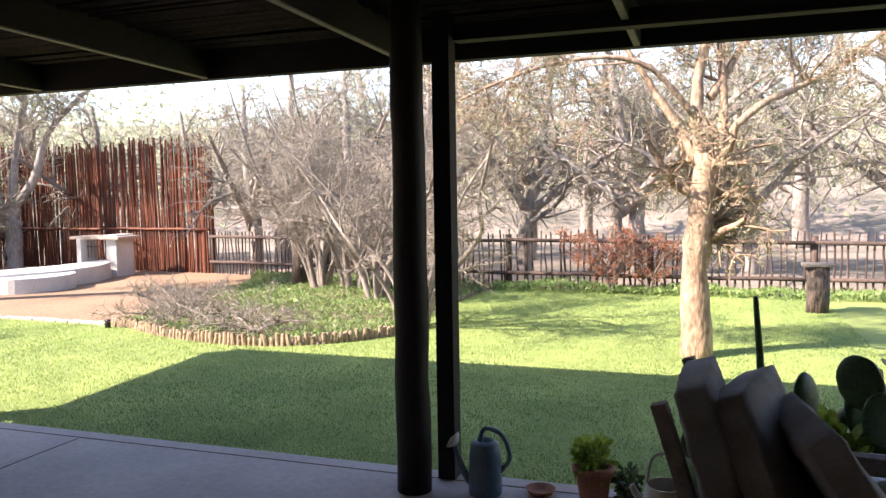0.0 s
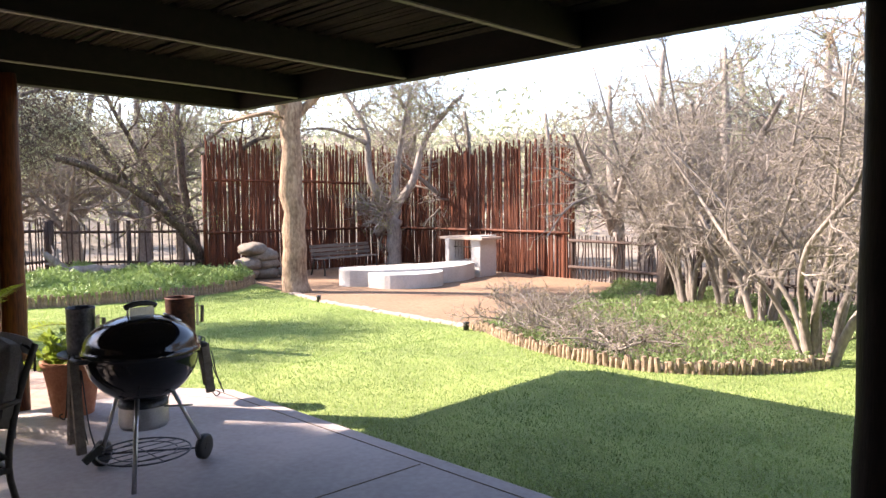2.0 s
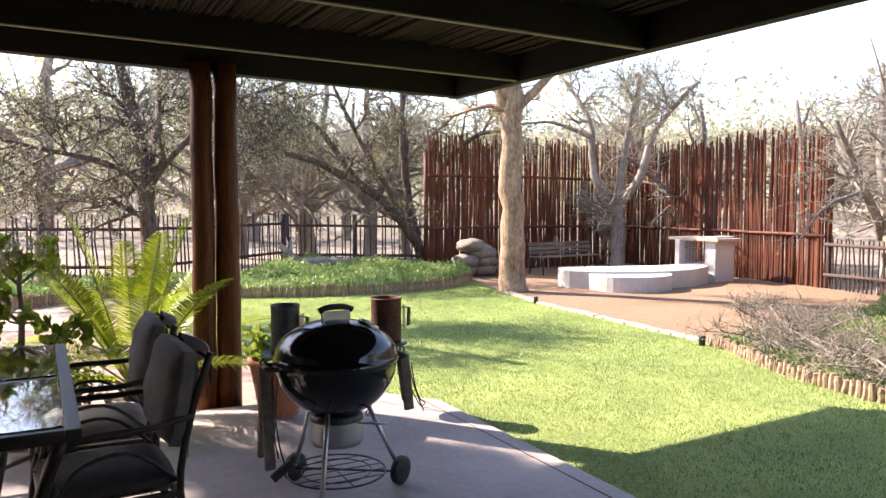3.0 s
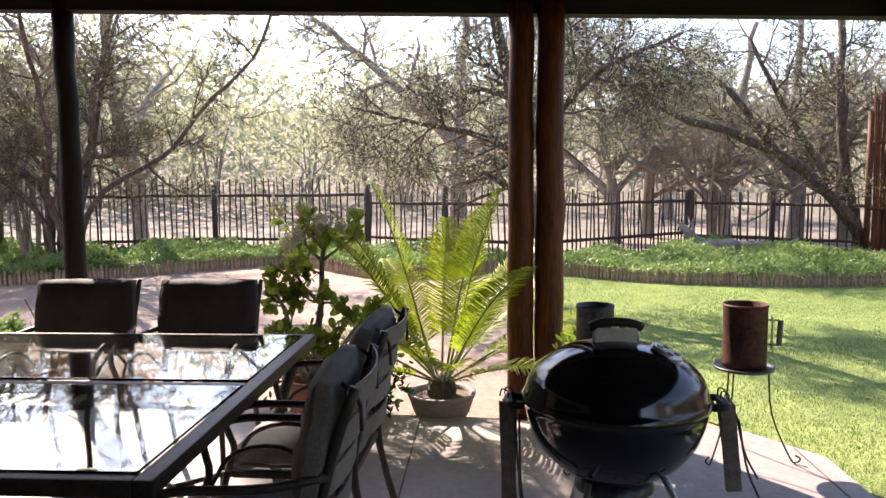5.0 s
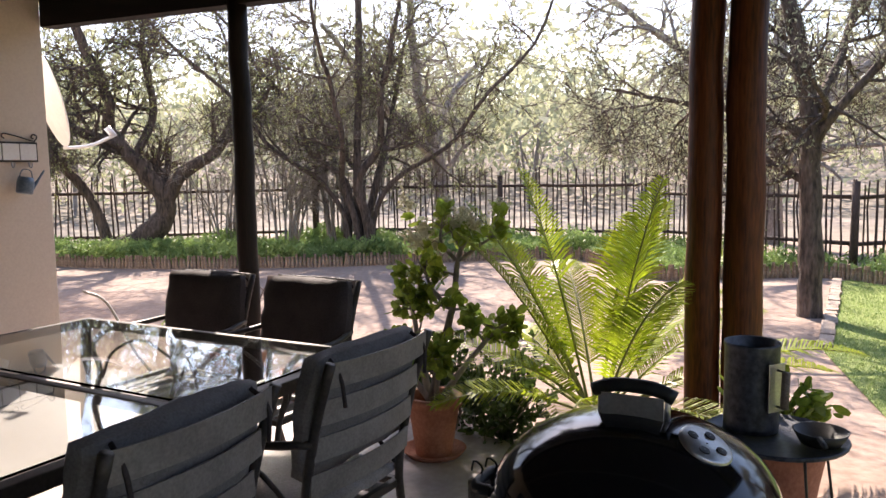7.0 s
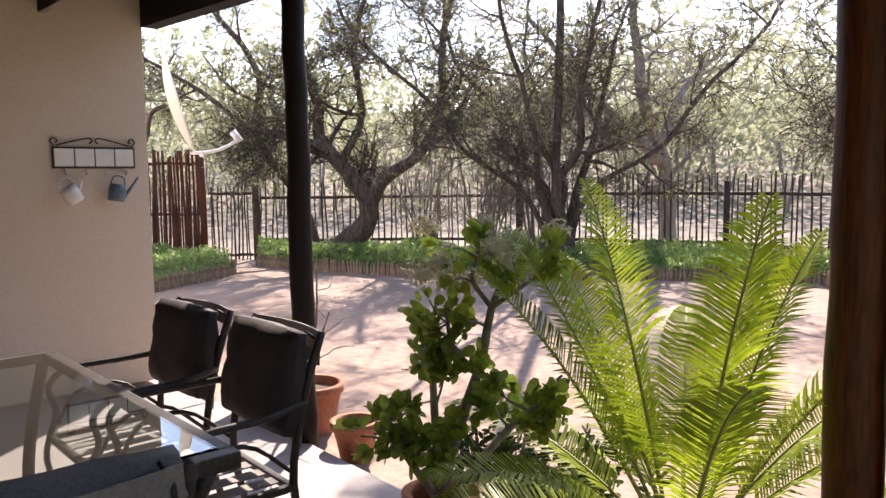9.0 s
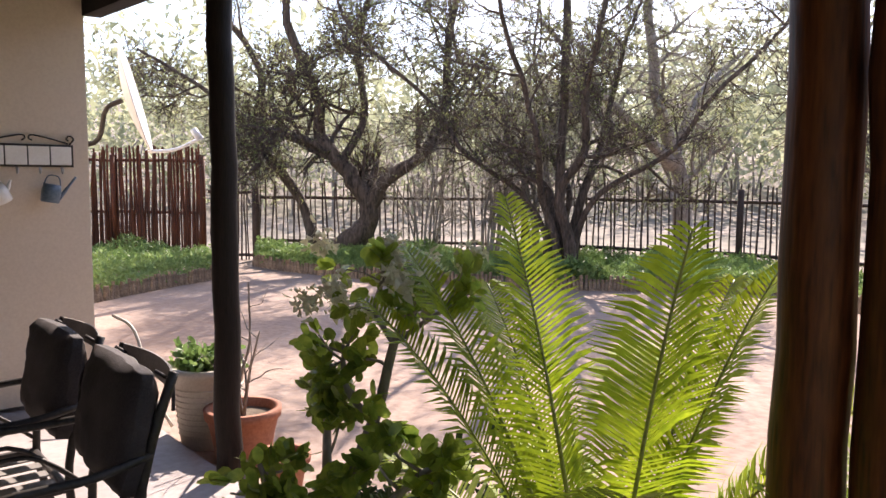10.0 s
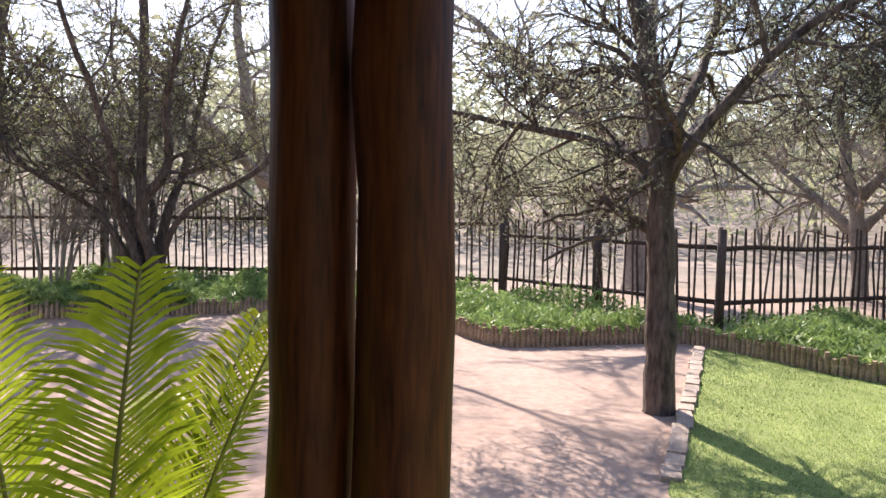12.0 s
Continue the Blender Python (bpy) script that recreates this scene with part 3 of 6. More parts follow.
# ---- log edging ----
def log_edging(pts, height, seed, label):
    rng = np.random.default_rng(seed)
    curve = smooth_line([(x, y, 0) for x, y in pts], 200)
    run = np.concatenate([[0], np.cumsum(np.linalg.norm(np.diff(curve, axis=0), axis=1))])
    step, s, spots = 0.062, 0.0, []
    while s < run[-1]:
        spots.append(tuple(np.interp(s, run, curve[:, i]) for i in (0, 1)))
        s += step * rng.uniform(0.85, 1.15)
    z0 = ground_z(*spots[0])
    top = thing("log_edging", pose(spots[0][0], spots[0][1], z0), label, "edging")
    kinds = []
    for i in range(4):
        o = pole_mesh("log", height * (0.85 + 0.1 * i), 0.029, seed + i, M_LOG, 8, 0.003)
        o.parent = top
        kinds.append(o)
    for i, (x, y) in enumerate(spots):
        m = pose(x - spots[0][0], y - spots[0][1], ground_z(x, y) - z0, rng.normal(0, 3), rng.normal(0, 3), rng.uniform(0, 360))
        if i < 4:
            kinds[i].matrix_basis = m
        else:
            again(kinds[rng.integers(0, 4)], m, top)


log_edging(BED_LOGS, 0.13, 41, "edging of short pale upright log pieces round the bed")
log_edging(BED_LEFT, 0.2, 42, "edging of short weathered upright logs along the bed")
log_edging(BED_ROUND, 0.2, 43, "edging of short weathered upright logs along the bed")
log_edging(BED_BACK, 0.2, 44, "edging of short weathered upright logs along the bed")
log_edging(BED_GATE, 0.2, 45, "edging of short weathered upright logs along the bed")


def stone_strip(a, b, seed, label):
    rng = np.random.default_rng(seed)
    a, b = np.array(a), np.array(b)
    n = int(np.linalg.norm(b - a) / 0.23)
    ang = math.degrees(math.atan2(*(b - a)[::-1]))
    za, fall = ground_z(*a), (ground_z(*b) - ground_z(*a)) / np.linalg.norm(b - a)
    top = thing("stone_edging", pose(a[0], a[1], za - 0.01, 0, 0, ang), label, "edging")
    first = part("stone", box(bmesh.new(), (0.215, 0.12, 0.07), (0, 0, 0.02), 0.012), M_STONE, top)
    for i in range(n):
        m = pose(0.115 + i * 0.23, rng.normal(0, 0.006), fall * (0.115 + i * 0.23) + rng.normal(0, 0.004), rng.normal(0, 2), rng.normal(0, 2), rng.normal(0, 3))
        if i == 0:
            first.matrix_basis = m
        else:
            again(first, m, top)


stone_strip((-15.1, 2.87), (-10.32, 2.89), 51, "row of flat grey-brown stones between lawn and courtyard")
stone_strip((-12.7, 8.72), (-11.2, 8.34), 53, "row of sunken stones between lawn and sand")
stone_strip((-11.2, 8.34), (-7.5, 8.0), 54, "row of sunken stones between lawn and sand")


# ---- trees in the garden ----
def V(*p):
    return [tuple(q) for q in p]


tree("garden_tree", pose(-12.9, 8.95, ground_z(-12.9, 8.95)) @ Matrix.Diagonal((1.12, 1.12, 1.12, 1)), "tall straight tree with mottled tan bark between lawn and sand", "tree", M_BARK_TAN, M_LEAF_OLIVE, tree_mesh(
    101, [(V((0, 0, -0.1), (0.0, 0, 0.25), (-0.04, 0.0, 1.5), (0.04, -0.05, 3.2), (0.0, 0.1, 5.0)), 0.25, 0.12), (V((0.02, 0, 2.9), (0.3, 0.5, 3.5), (0.3, 1.2, 4.4)), 0.09, 0.03), (V((0.02, 0, 3.0), (-0.1, -0.5, 3.7), (-0.3, -1.2, 4.6)), 0.09, 0.03)],
    [(6, 1.5, 0.7), (6, 0.9, 0.25), (5, 0.5, 0.2)], 6, 0.35, 0.004, 6, 0.022))
tree("garden_tree", pose(-15.6, 13.7, ground_z(-15.6, 13.7)) @ Matrix.Diagonal((1.2, 1.2, 1.2, 1)), "forked grey tree with sparse yellow-green leaves before the screen fence", "tree", M_BARK_GREY, M_LEAF_OLIVE, tree_mesh(
    102, [(V((0, 0, -0.1), (0.03, 0, 0.7), (0.0, 0, 1.35)), 0.17, 0.15), (V((0, 0, 1.2), (-0.35, -0.3, 1.9), (-0.5, -0.3, 3.0), (-1.1, -0.5, 3.9)), 0.10, 0.04),
          (V((0, 0, 1.25), (0.45, 0.2, 1.9), (0.75, 0.3, 2.8), (1.6, 0.5, 3.6)), 0.10, 0.04), (V((0.05, 0, 1.3), (0.1, 0.1, 2.4), (0.4, 0.2, 3.9)), 0.09, 0.03), (V((-0.45, -0.3, 2.7), (-0.9, -1.0, 3.0), (-1.0, -1.9, 2.9)), 0.05, 0.015)],
    [(4, 1.2, 0.65), (6, 0.8, 0.25), (4, 0.5, 0.2)], 5, 0.3, 0.004, 4, 0.022))
tree("garden_tree", pose(-17.4, 9.5, ground_z(-17.4, 9.5)) @ Matrix.Diagonal((1.1, 1.1, 1.1, 1)), "gnarled grey tree with long bare limbs arching over the fence", "tree", M_BARK_DARK, M_LEAF_OLIVE, tree_mesh(
    103, [(V((0, 0, -0.1), (0.2, -0.35, 0.6), (0.6, -1.3, 1.5), (0.8, -2.4, 2.1), (0.7, -3.7, 2.6), (0.5, -5.0, 3.6)), 0.13, 0.04), (V((0.05, 0.1, -0.1), (-0.1, 0.2, 1.2), (0.1, 0.3, 2.2), (0.5, 0.9, 2.9), (0.9, 1.5, 3.0)), 0.1, 0.03),
          (V((-0.1, 0, -0.1), (-0.3, -0.3, 1.4), (-0.2, -0.5, 3.0), (-0.5, -0.4, 4.6)), 0.12, 0.05), (V((0.45, -0.9, 1.4), (0.3, -1.6, 2.6), (0.2, -2.2, 3.8)), 0.07, 0.03), (V((0.7, -1.9, 1.9), (0.7, -2.8, 3.0), (0.5, -3.8, 3.3), (0.4, -4.6, 3.0)), 0.06, 0.02)],
    [(5, 1.5, 0.4), (6, 0.9, 0.2), (5, 0.5, 0.2)], 6, 0.3, 0.004, 2, 0.024, flat=0.2))
tree("garden_tree", pose(-0.09, 7.76, ground_z(-0.09, 7.76)) @ Matrix.Diagonal((1.05, 1.05, 1.05, 1)), "pale-barked tree with a twiggy crown standing on the lawn", "tree", M_BARK_TAN, M_LEAF_GREY, tree_mesh(
    104, [(V((0, 0, -0.1), (-0.02, 0, 0.8), (0.02, 0, 1.4), (0.08, 0, 1.9)), 0.135, 0.11), (V((0.05, 0, 1.7), (-0.02, 0.05, 2.4), (0.1, 0.2, 3.4), (-0.1, 0.3, 4.8)), 0.07, 0.02), (V((0.06, 0, 1.6), (0.22, 0.1, 2.2), (0.2, 0.3, 3.2), (0.5, 0.5, 4.6)), 0.055, 0.015),
          (V((0.05, 0, 1.8), (0.5, 0.2, 2.3), (1.1, 0.4, 2.6), (2.2, 0.7, 3.4)), 0.045, 0.012), (V((0.0, 0, 1.8), (-0.4, 0.2, 2.5), (-0.9, 0.3, 3.2), (-1.6, 0.6, 3.6)), 0.042, 0.012), (V((0.0, 0, 2.2), (-0.5, -0.3, 2.7), (-1.3, -0.5, 2.7), (-2.3, -0.4, 2.4)), 0.032, 0.01), (V((0.1, 0.1, 2.4), (0.5, 0.5, 3.1), (0.8, 1.0, 3.7)), 0.04, 0.012)],
    [(7, 0.9, 0.5), (6, 0.55, 0.15), (4, 0.36, 0.15)], 7, 0.22, 0.0028, 4, 0.018, lift=0.03))
for i, (x, y, s, t) in enumerate(((-5.6, 11.5, 1.1, 0), (-4.75, 10.6, 1.0, 130), (-3.38, 8.58, 0.9, 250), (-6.35, 11.75, 1.0, 60))):
    st = []
    rng = np.random.default_rng(300 + i)
    for j in range(8):
        a = 6.28 * j / 8 + rng.uniform(-0.4, 0.4)
        q = rng.uniform(0.5, 1.15)
        b = a + rng.uniform(-0.7, 0.7)
        st.append((V((0.1 * math.cos(a), 0.1 * math.sin(a), -0.1), (0.35 * q * math.cos(a), 0.35 * q * math.sin(a), 0.6), (0.8 * q * math.cos(a + 0.3), 0.8 * q * math.sin(a + 0.3), 1.25), (1.3 * q * math.cos(b), 1.3 * q * math.sin(b), 1.9), (2.0 * q * math.cos(b), 2.0 * q * math.sin(b), 2.5 + 0.5 * (j % 3))), rng.uniform(0.035, 0.06), 0.01))
    tree("thorn_bush", pose(x, y, ground_z(x, y), 0, 0, t) @ Matrix.Diagonal((s, s, s, 1)), "many-stemmed pale leafless thorn bush in the log-edged bed", "bush", M_BARK_PALE, M_LEAF_DRY, tree_mesh(
        310 + i, st, [(8, 0.9, 0.35), (7, 0.5, 0.2)], 9, 0.26, 0.0032, 2, 0.013, lift=0.0), "thorn bushes")
tree("garden_tree", pose(-12.1, 2.68, ground_z(-12.1, 2.68)) @ Matrix.Diagonal((1.08, 1.08, 1.08, 1)), "tree with dark furrowed bark at the corner of lawn and courtyard", "tree", M_BARK_DARK, M_LEAF_GREY, tree_mesh(
    106, [(V((0, 0, -0.1), (0.02, 0, 0.5), (-0.02, -0.03, 1.3), (0.0, -0.05, 2.0), (-0.05, -0.25, 2.9), (0.1, -0.5, 4.2)), 0.122, 0.06), (V((0, 0, 1.7), (0.1, -0.5, 1.95), (0.2, -1.2, 2.1), (0.2, -2.0, 2.3)), 0.045, 0.015),
          (V((0, 0, 1.7), (0.1, 0.3, 2.1), (0.2, 0.9, 2.7), (0.0, 1.8, 3.1)), 0.05, 0.02), (V((0, 0, 2.0), (-0.6, 0.2, 2.6), (-1.2, 0.3, 3.4)), 0.06, 0.02)],
    [(8, 1.2, 0.4), (7, 0.8, 0.2), (5, 0.45, 0.2)], 6, 0.28, 0.003, 4, 0.020, lift=0.0))
clump = []
for j in range(7):
    a = 6.28 * j / 7 + 0.3
    c, s = math.cos(a), math.sin(a)
    k = (0.07, 0.10, 0.055, 0.085, 0.06, 0.09, 0.05)[j]
    w = (1.0, 0.5, 1.35, 0.7, 1.2, 0.85, 1.4)[j]
    clump.append((V((0.24 * c, 0.28 * s, -0.1), (0.2 * c, 0.24 * s, 0.6), (0.4 * w * c + 0.18 * s, 0.45 * w * s - 0.15 * c, 1.3), (0.95 * w * c, 1.2 * w * s, 1.9), (1.3 * w * c + 0.25 * s, 1.7 * w * s, 2.6), (1.9 * w * c + 0.2, 2.4 * w * s, 3.6), (2.2 * w * c, 2.8 * w * s, 4.4 + 0.5 * (j % 3))), k, 0.02))
tree("garden_tree", pose(-14.95, -5.0, ground_z(-14.95, -5.0)) @ Matrix.Diagonal((1.1, 1.1, 1.1, 1)), "dark many-stemmed tree with a tall small-leaved crown in the bed", "tree", M_BARK_DARK, M_LEAF_OLIVE, tree_mesh(
    107, clump, [(9, 1.25, 0.4), (7, 0.8, 0.2), (4, 0.45, 0.2)], 6, 0.3, 0.0035, 3, 0.020))
# added tall stems; their crown, out of view, keeps sun off the kettle's slab
leader = [(V((0.0, 0.0, -0.1), (0.1, 0.05, 1.5), (0.3, 0.3, 4.0), (1.1, 0.9, 7.0), (1.3, 1.05, 8.5)), 0.085, 0.03), (V((0.85, 0.7, 6.0), (1.1, 1.4, 7.2), (1.25, 1.7, 8.2)), 0.05, 0.02)]
tree("garden_tree", pose(-14.95, -5.0, ground_z(-14.95, -5.0)) @ Matrix.Diagonal((1.1, 1.1, 1.1, 1)), "slender dark tree with an unseen high crown, added to shade the slab", "tree", M_BARK_DARK, M_LEAF_OLIVE, tree_mesh(
    110, leader, [(7, 0.5, 0.68), (6, 0.4, 0.2), (5, 0.3, 0.2)], 6, 0.25, 0.004, 9, 0.055))


def bow(s, z, k=0.0):
    """A point s metres along the fence line and k metres out of it."""
    return (-0.761 * s + 0.648 * k, 0.648 * s + 0.761 * k, z)


tree("garden_tree", pose(-13.35, -9.05, ground_z(-13.35, -9.05)) @ Matrix.Diagonal((1.3, 1.3, 1.3, 1)), "dark tree with a thick curving leaning trunk by the gate", "tree", M_BARK_DARK, M_LEAF_OLIVE, tree_mesh(
    108, [(V(bow(-0.5, 0.02), bow(-0.15, 0.2), bow(0.3, 0.5), bow(0.4, 0.9), bow(0.05, 1.4), bow(-0.3, 1.85), bow(-0.35, 2.5, 0.2), bow(-0.7, 3.6, 0.4), bow(-0.5, 4.8, 0.3)), 0.2, 0.035), (V(bow(0.4, 0.85), bow(0.65, 1.25, 0.1), bow(1.15, 1.6, 0.1), bow(1.5, 2.3, 0.0), bow(1.55, 3.4), bow(2.0, 4.6, 0.3)), 0.12, 0.03),
          (V(bow(-0.15, 1.65), bow(-0.7, 1.9, 0.2), bow(-1.3, 2.0, 0.3)), 0.07, 0.02), (V(bow(0.0, 1.5), bow(0.3, 2.2, -0.3), bow(0.2, 3.3, -0.5), bow(0.6, 4.7, -0.4)), 0.07, 0.03)], [(9, 1.4, 0.35), (7, 0.85, 0.2), (5, 0.5, 0.2)], 6, 0.3, 0.0035, 3, 0.020))
tree("garden_tree", pose(-13.05, -9.4, ground_z(-13.05, -9.4)) @ Matrix.Diagonal((1.3, 1.3, 1.3, 1)), "slim dark tree leaning over the gate", "tree", M_BARK_DARK, M_LEAF_OLIVE, tree_mesh(
    109, [(V((0, 0, -0.1), (0.1, -0.3, 0.9), (0.5, -0.9, 1.9), (0.45, -0.9, 2.9), (0.9, -1.6, 4.0)), 0.09, 0.04), (V((0.45, -0.85, 1.85), (1.0, -1.6, 2.6), (1.8, -2.2, 3.2)), 0.05, 0.02)],
    [(6, 1.2, 0.4), (6, 0.75, 0.2), (5, 0.45, 0.2)], 6, 0.28, 0.0035, 3, 0.02))
for i, (x, y, sc) in enumerate(((-14.75, -6.6, 1.0), (-15.5, -5.9, 1.15), (-14.3, -7.7, 0.9))):
    rng = np.random.default_rng(500 + i)
    st = []
    for j in range(9):
        a, q = rng.uniform(0, 6.28), rng.uniform(0.3, 1.2)
        st.append((V((0.15 * math.cos(a), 0.15 * math.sin(a), -0.05), (0.4 * q * math.cos(a), 0.4 * q * math.sin(a), 0.9), (0.8 * q * math.cos(a + 0.3), 0.8 * q * math.sin(a + 0.3), 1.9), (1.1 * q * math.cos(a), 1.1 * q * math.sin(a), 2.9)), rng.uniform(0.018, 0.035), 0.006))
    tree("twig_thicket", pose(x, y, ground_z(x, y)) @ Matrix.Diagonal((sc, sc, sc, 1)), "bare grey-brown many-stemmed thicket standing in the bed", "bush", M_BARK_GREY, M_LEAF_DRY, tree_mesh(510 + i, st, [(7, 0.75, 0.3), (5, 0.45, 0.2)], 5, 0.26, 0.0028, 1, 0.014, lift=0.05), "twig thickets")


# ---- woods beyond the fence ----
def wild(seed, h, lean, leaves, leaf):
    rng = np.random.default_rng(seed)
    st = [(V((0, 0, -0.2), (0.1, 0, h * 0.25), (lean, 0.1, h * 0.55), (lean * 1.6, 0.3, h * 0.9)), 0.035 * h, 0.01 * h)]
    for j in range(3):
        a = rng.uniform(0, 6.28)
        z = h * rng.uniform(0.2, 0.4)
        st.append((V((lean * z / h, 0, z), (lean + h * 0.25 * math.cos(a), h * 0.25 * math.sin(a), z + h * 0.22), (lean + h * 0.5 * math.cos(a), h * 0.5 * math.sin(a), z + h * 0.4)), 0.02 * h, 0.006 * h))
    return tree_mesh(seed, st, [(8, h * 0.3, 0.25), (8, h * 0.17, 0.15)], 6, h * 0.085, 0.0009 * h, leaves, leaf, lift=0.0, flat=0.2)


BUSH = "grey-green thorn tree in the dry bush beyond the fence"
kinds = [tree("bush_tree", pose(-20.5, -6.3, -0.2), "leaning dark tree in the dry bush beyond the fence", "tree", M_BARK_GREY, M_LEAF_GREY, wild(201, 6.5, 1.3, 7, 0.030), "bush trees"),
         tree("bush_tree", pose(-20.5, 1.5, -0.2), BUSH, "tree", M_BARK_GREY, M_LEAF_GREY, wild(202, 7.0, 0.3, 7, 0.030), "bush trees"),
         tree("bush_tree", pose(-21.0, 9.5, -0.2), BUSH, "tree", M_BARK_GREY, M_LEAF_OLIVE, wild(203, 6.0, -0.5, 7, 0.030), "bush trees"),
         tree("bush_tree", pose(-3.5, 15.0, -0.15), "pale twiggy thorn tree beyond the fence", "tree", M_BARK_PALE, M_LEAF_DRY, wild(204, 5.2, 0.4, 5, 0.028), "bush trees"),
         tree("bush_tree", pose(3.5, 16, -0.15), BUSH, "tree", M_BARK_GREY, M_LEAF_GREY, wild(205, 6.4, -0.3, 7, 0.030), "bush trees")]
rng = random.Random(7)
placed = [(-21.0, -6.5), (-20.5, 1.5), (-19.5, 9.5), (-3.5, 14.5), (3.5, 15.5)]
for ring, (near, far, count) in enumerate(((11.5, 17, 26), (16.5, 26, 22))):
    done = 0
    for attempt in range(4000):
        if done >= count:
            break
        a = rng.uniform(-2.9, 1.35) + math.pi / 2
        r = rng.uniform(near, far)
        x, y = -8 + r * math.cos(a), 2 + r * math.sin(a)
        if -10.5 < y < 16.2 and x > -19.6 and not (y > 14.0 and x > -9.5):
            continue
        if y <= -10.5 and x > -13.5:
            continue
        if any(math.hypot(x - p, y - q) < 2.1 + ring for p, q in placed):
            continue
        if ring and y > 6 and rng.random() < 0.6:
            placed.append((x, y))
            done += 1
            continue
        placed.append((x, y))
        done += 1
        k = kinds[rng.choice((1, 2, 3, 4, 0) if y < 12 else (3, 4, 3, 2))]
        o = copy_thing(k, pose(x, y, ground_z(x, y) - 0.02, 0, 0, rng.uniform(0, 360)))
        s = (rng.uniform(0.9, 1.3) + 0.45 * ring) * (0.78 if y > 6 else 1.05)
        o.scale = (s, s, s)


def far_woods(seed, n):
    """A belt of distant bush: many leaf clumps and thin stems."""
    rng = np.random.default_rng(seed)
    chunks_l, stems = [], []
    ang = rng.uniform(-1.6, 3.1, n) + math.pi / 2
    rad = rng.uniform(27, 62, n)
    for a, r in zip(ang, rad):
        x, y = -8 + r * math.cos(a), 2 + r * math.sin(a)
        z, h = ground_z(x, y), rng.uniform(4.5, 9.0) * (0.75 if y > 8 else 1.05)
        m = 420
        c = rng.normal(0, 1, (m, 3)) * np.array([h * 0.33, h * 0.33, h * 0.24]) + np.array([x, y, z + h * 0.52])
        e1 = unit(rng.normal(0, 1, (m, 3)))
        e2 = unit(np.cross(e1, rng.normal(0, 1, (m, 3))))
        s = h * 0.028 * rng.uniform(0.5, 1.5, (m, 1))
        chunks_l.append(np.stack([c - e1 * s, c + e2 * s * 0.6, c + e1 * s * 0.9 - e2 * s * 0.4], 1).reshape(-1, 3))
        for j in range(2):
            stems.append(tube([(x, y, z - 0.2), (x + rng.normal(0, 0.5), y + rng.normal(0, 0.5), z + h * 0.3), (x + rng.normal(0, 1.4), y + rng.normal(0, 1.4), z + h * 0.6)], [0.008 * h, 0.006 * h, 0.003 * h], 4, False))
    lv = np.concatenate(chunks_l)
    tagged(from_lists("far_bush", lv.tolist(), np.arange(len(lv)).reshape(-1, 3).tolist(), M_LEAF_GREY), "distant grey-green thorn bush on the dry slope", "woods", kind="stuff")
    v, f = join(stems)
    tagged(from_lists("far_bush_stems", v, f, M_BARK_GREY), "thin grey stems of the distant thorn bush", "woods", kind="stuff")


far_woods(9, 380)


# ---- materials of the things ----
M_IRON = material("dark_bronze_metal", (0.035, 0.03, 0.026), (0.065, 0.055, 0.048), 20, 0.45, 0.1, 90, metal=0.3)
M_STRAP = material("taupe_strap", (0.17, 0.152, 0.135), (0.26, 0.237, 0.215), 12, 0.6, 0.15, 120)
M_CUSHION = material("dark_brown_cushion", (0.028, 0.021, 0.021), (0.055, 0.043, 0.042), 9, 0.75, 0.3, 160)
M_BACKPAD = material("charcoal_cushion", (0.11, 0.104, 0.10), (0.19, 0.18, 0.175), 9, 0.85, 0.3, 160)
M_PAD = material("grey_seat_pad", (0.2, 0.18, 0.17), (0.32, 0.3, 0.29), 9, 0.85, 0.3, 160)
M_ENAMEL = material("black_enamel", (0.006, 0.006, 0.007), (0.010, 0.010, 0.012), 3, 0.10, 0.02, 30, spec=0.5, coat=0.15)
M_ALU = material("brushed_aluminium", (0.45, 0.45, 0.45), (0.62, 0.62, 0.62), 8, 0.38, 0.1, 120, metal=0.9)
M_PLASTIC = material("black_plastic", (0.012, 0.012, 0.012), (0.025, 0.025, 0.025), 9, 0.5, 0.1, 60)
M_TERRA = material("terracotta", (0.30, 0.11, 0.06), (0.45, 0.19, 0.11), 6, 0.8, 0.25, 60)
M_CREAM = material("cream_glaze", (0.50, 0.44, 0.36), (0.62, 0.56, 0.47), 6, 0.5, 0.2, 60)
M_RUST = material("rusty_steel", (0.035, 0.016, 0.012), (0.12, 0.045, 0.03), 9, 0.7, 0.3, 50, metal=0.4)
M_STEEL = material("sooty_steel", (0.03, 0.032, 0.038), (0.10, 0.105, 0.12), 7, 0.45, 0.15, 50, metal=0.6)
M_JADE = material("jade_leaf", (0.13, 0.22, 0.03), (0.40, 0.48, 0.08), 6, 0.35, 0.1, 40, through_light=0.55, vary=0.35, coat=0.2)
M_BLOOM = material("cream_blossom", (0.70, 0.67, 0.50), (0.84, 0.82, 0.70), 30, 0.8, 0.1, 90, through_light=0.5)
M_CYCAD = material("cycad_leaflet", (0.17, 0.25, 0.012), (0.42, 0.50, 0.03), 3, 0.4, 0.0, 30, through_light=0.45, vary=0.25)
M_STALK = material("cycad_stalk", (0.16, 0.18, 0.05), (0.30, 0.30, 0.10), 8, 0.5, 0.1, 50)
M_TILE = material("white_tile", (0.78, 0.75, 0.68), (0.86, 0.84, 0.78), 9, 0.25, 0.05, 60)
M_BLUE = material("blue_grey_enamel", (0.08, 0.12, 0.16), (0.16, 0.21, 0.26), 9, 0.3, 0.1, 60)
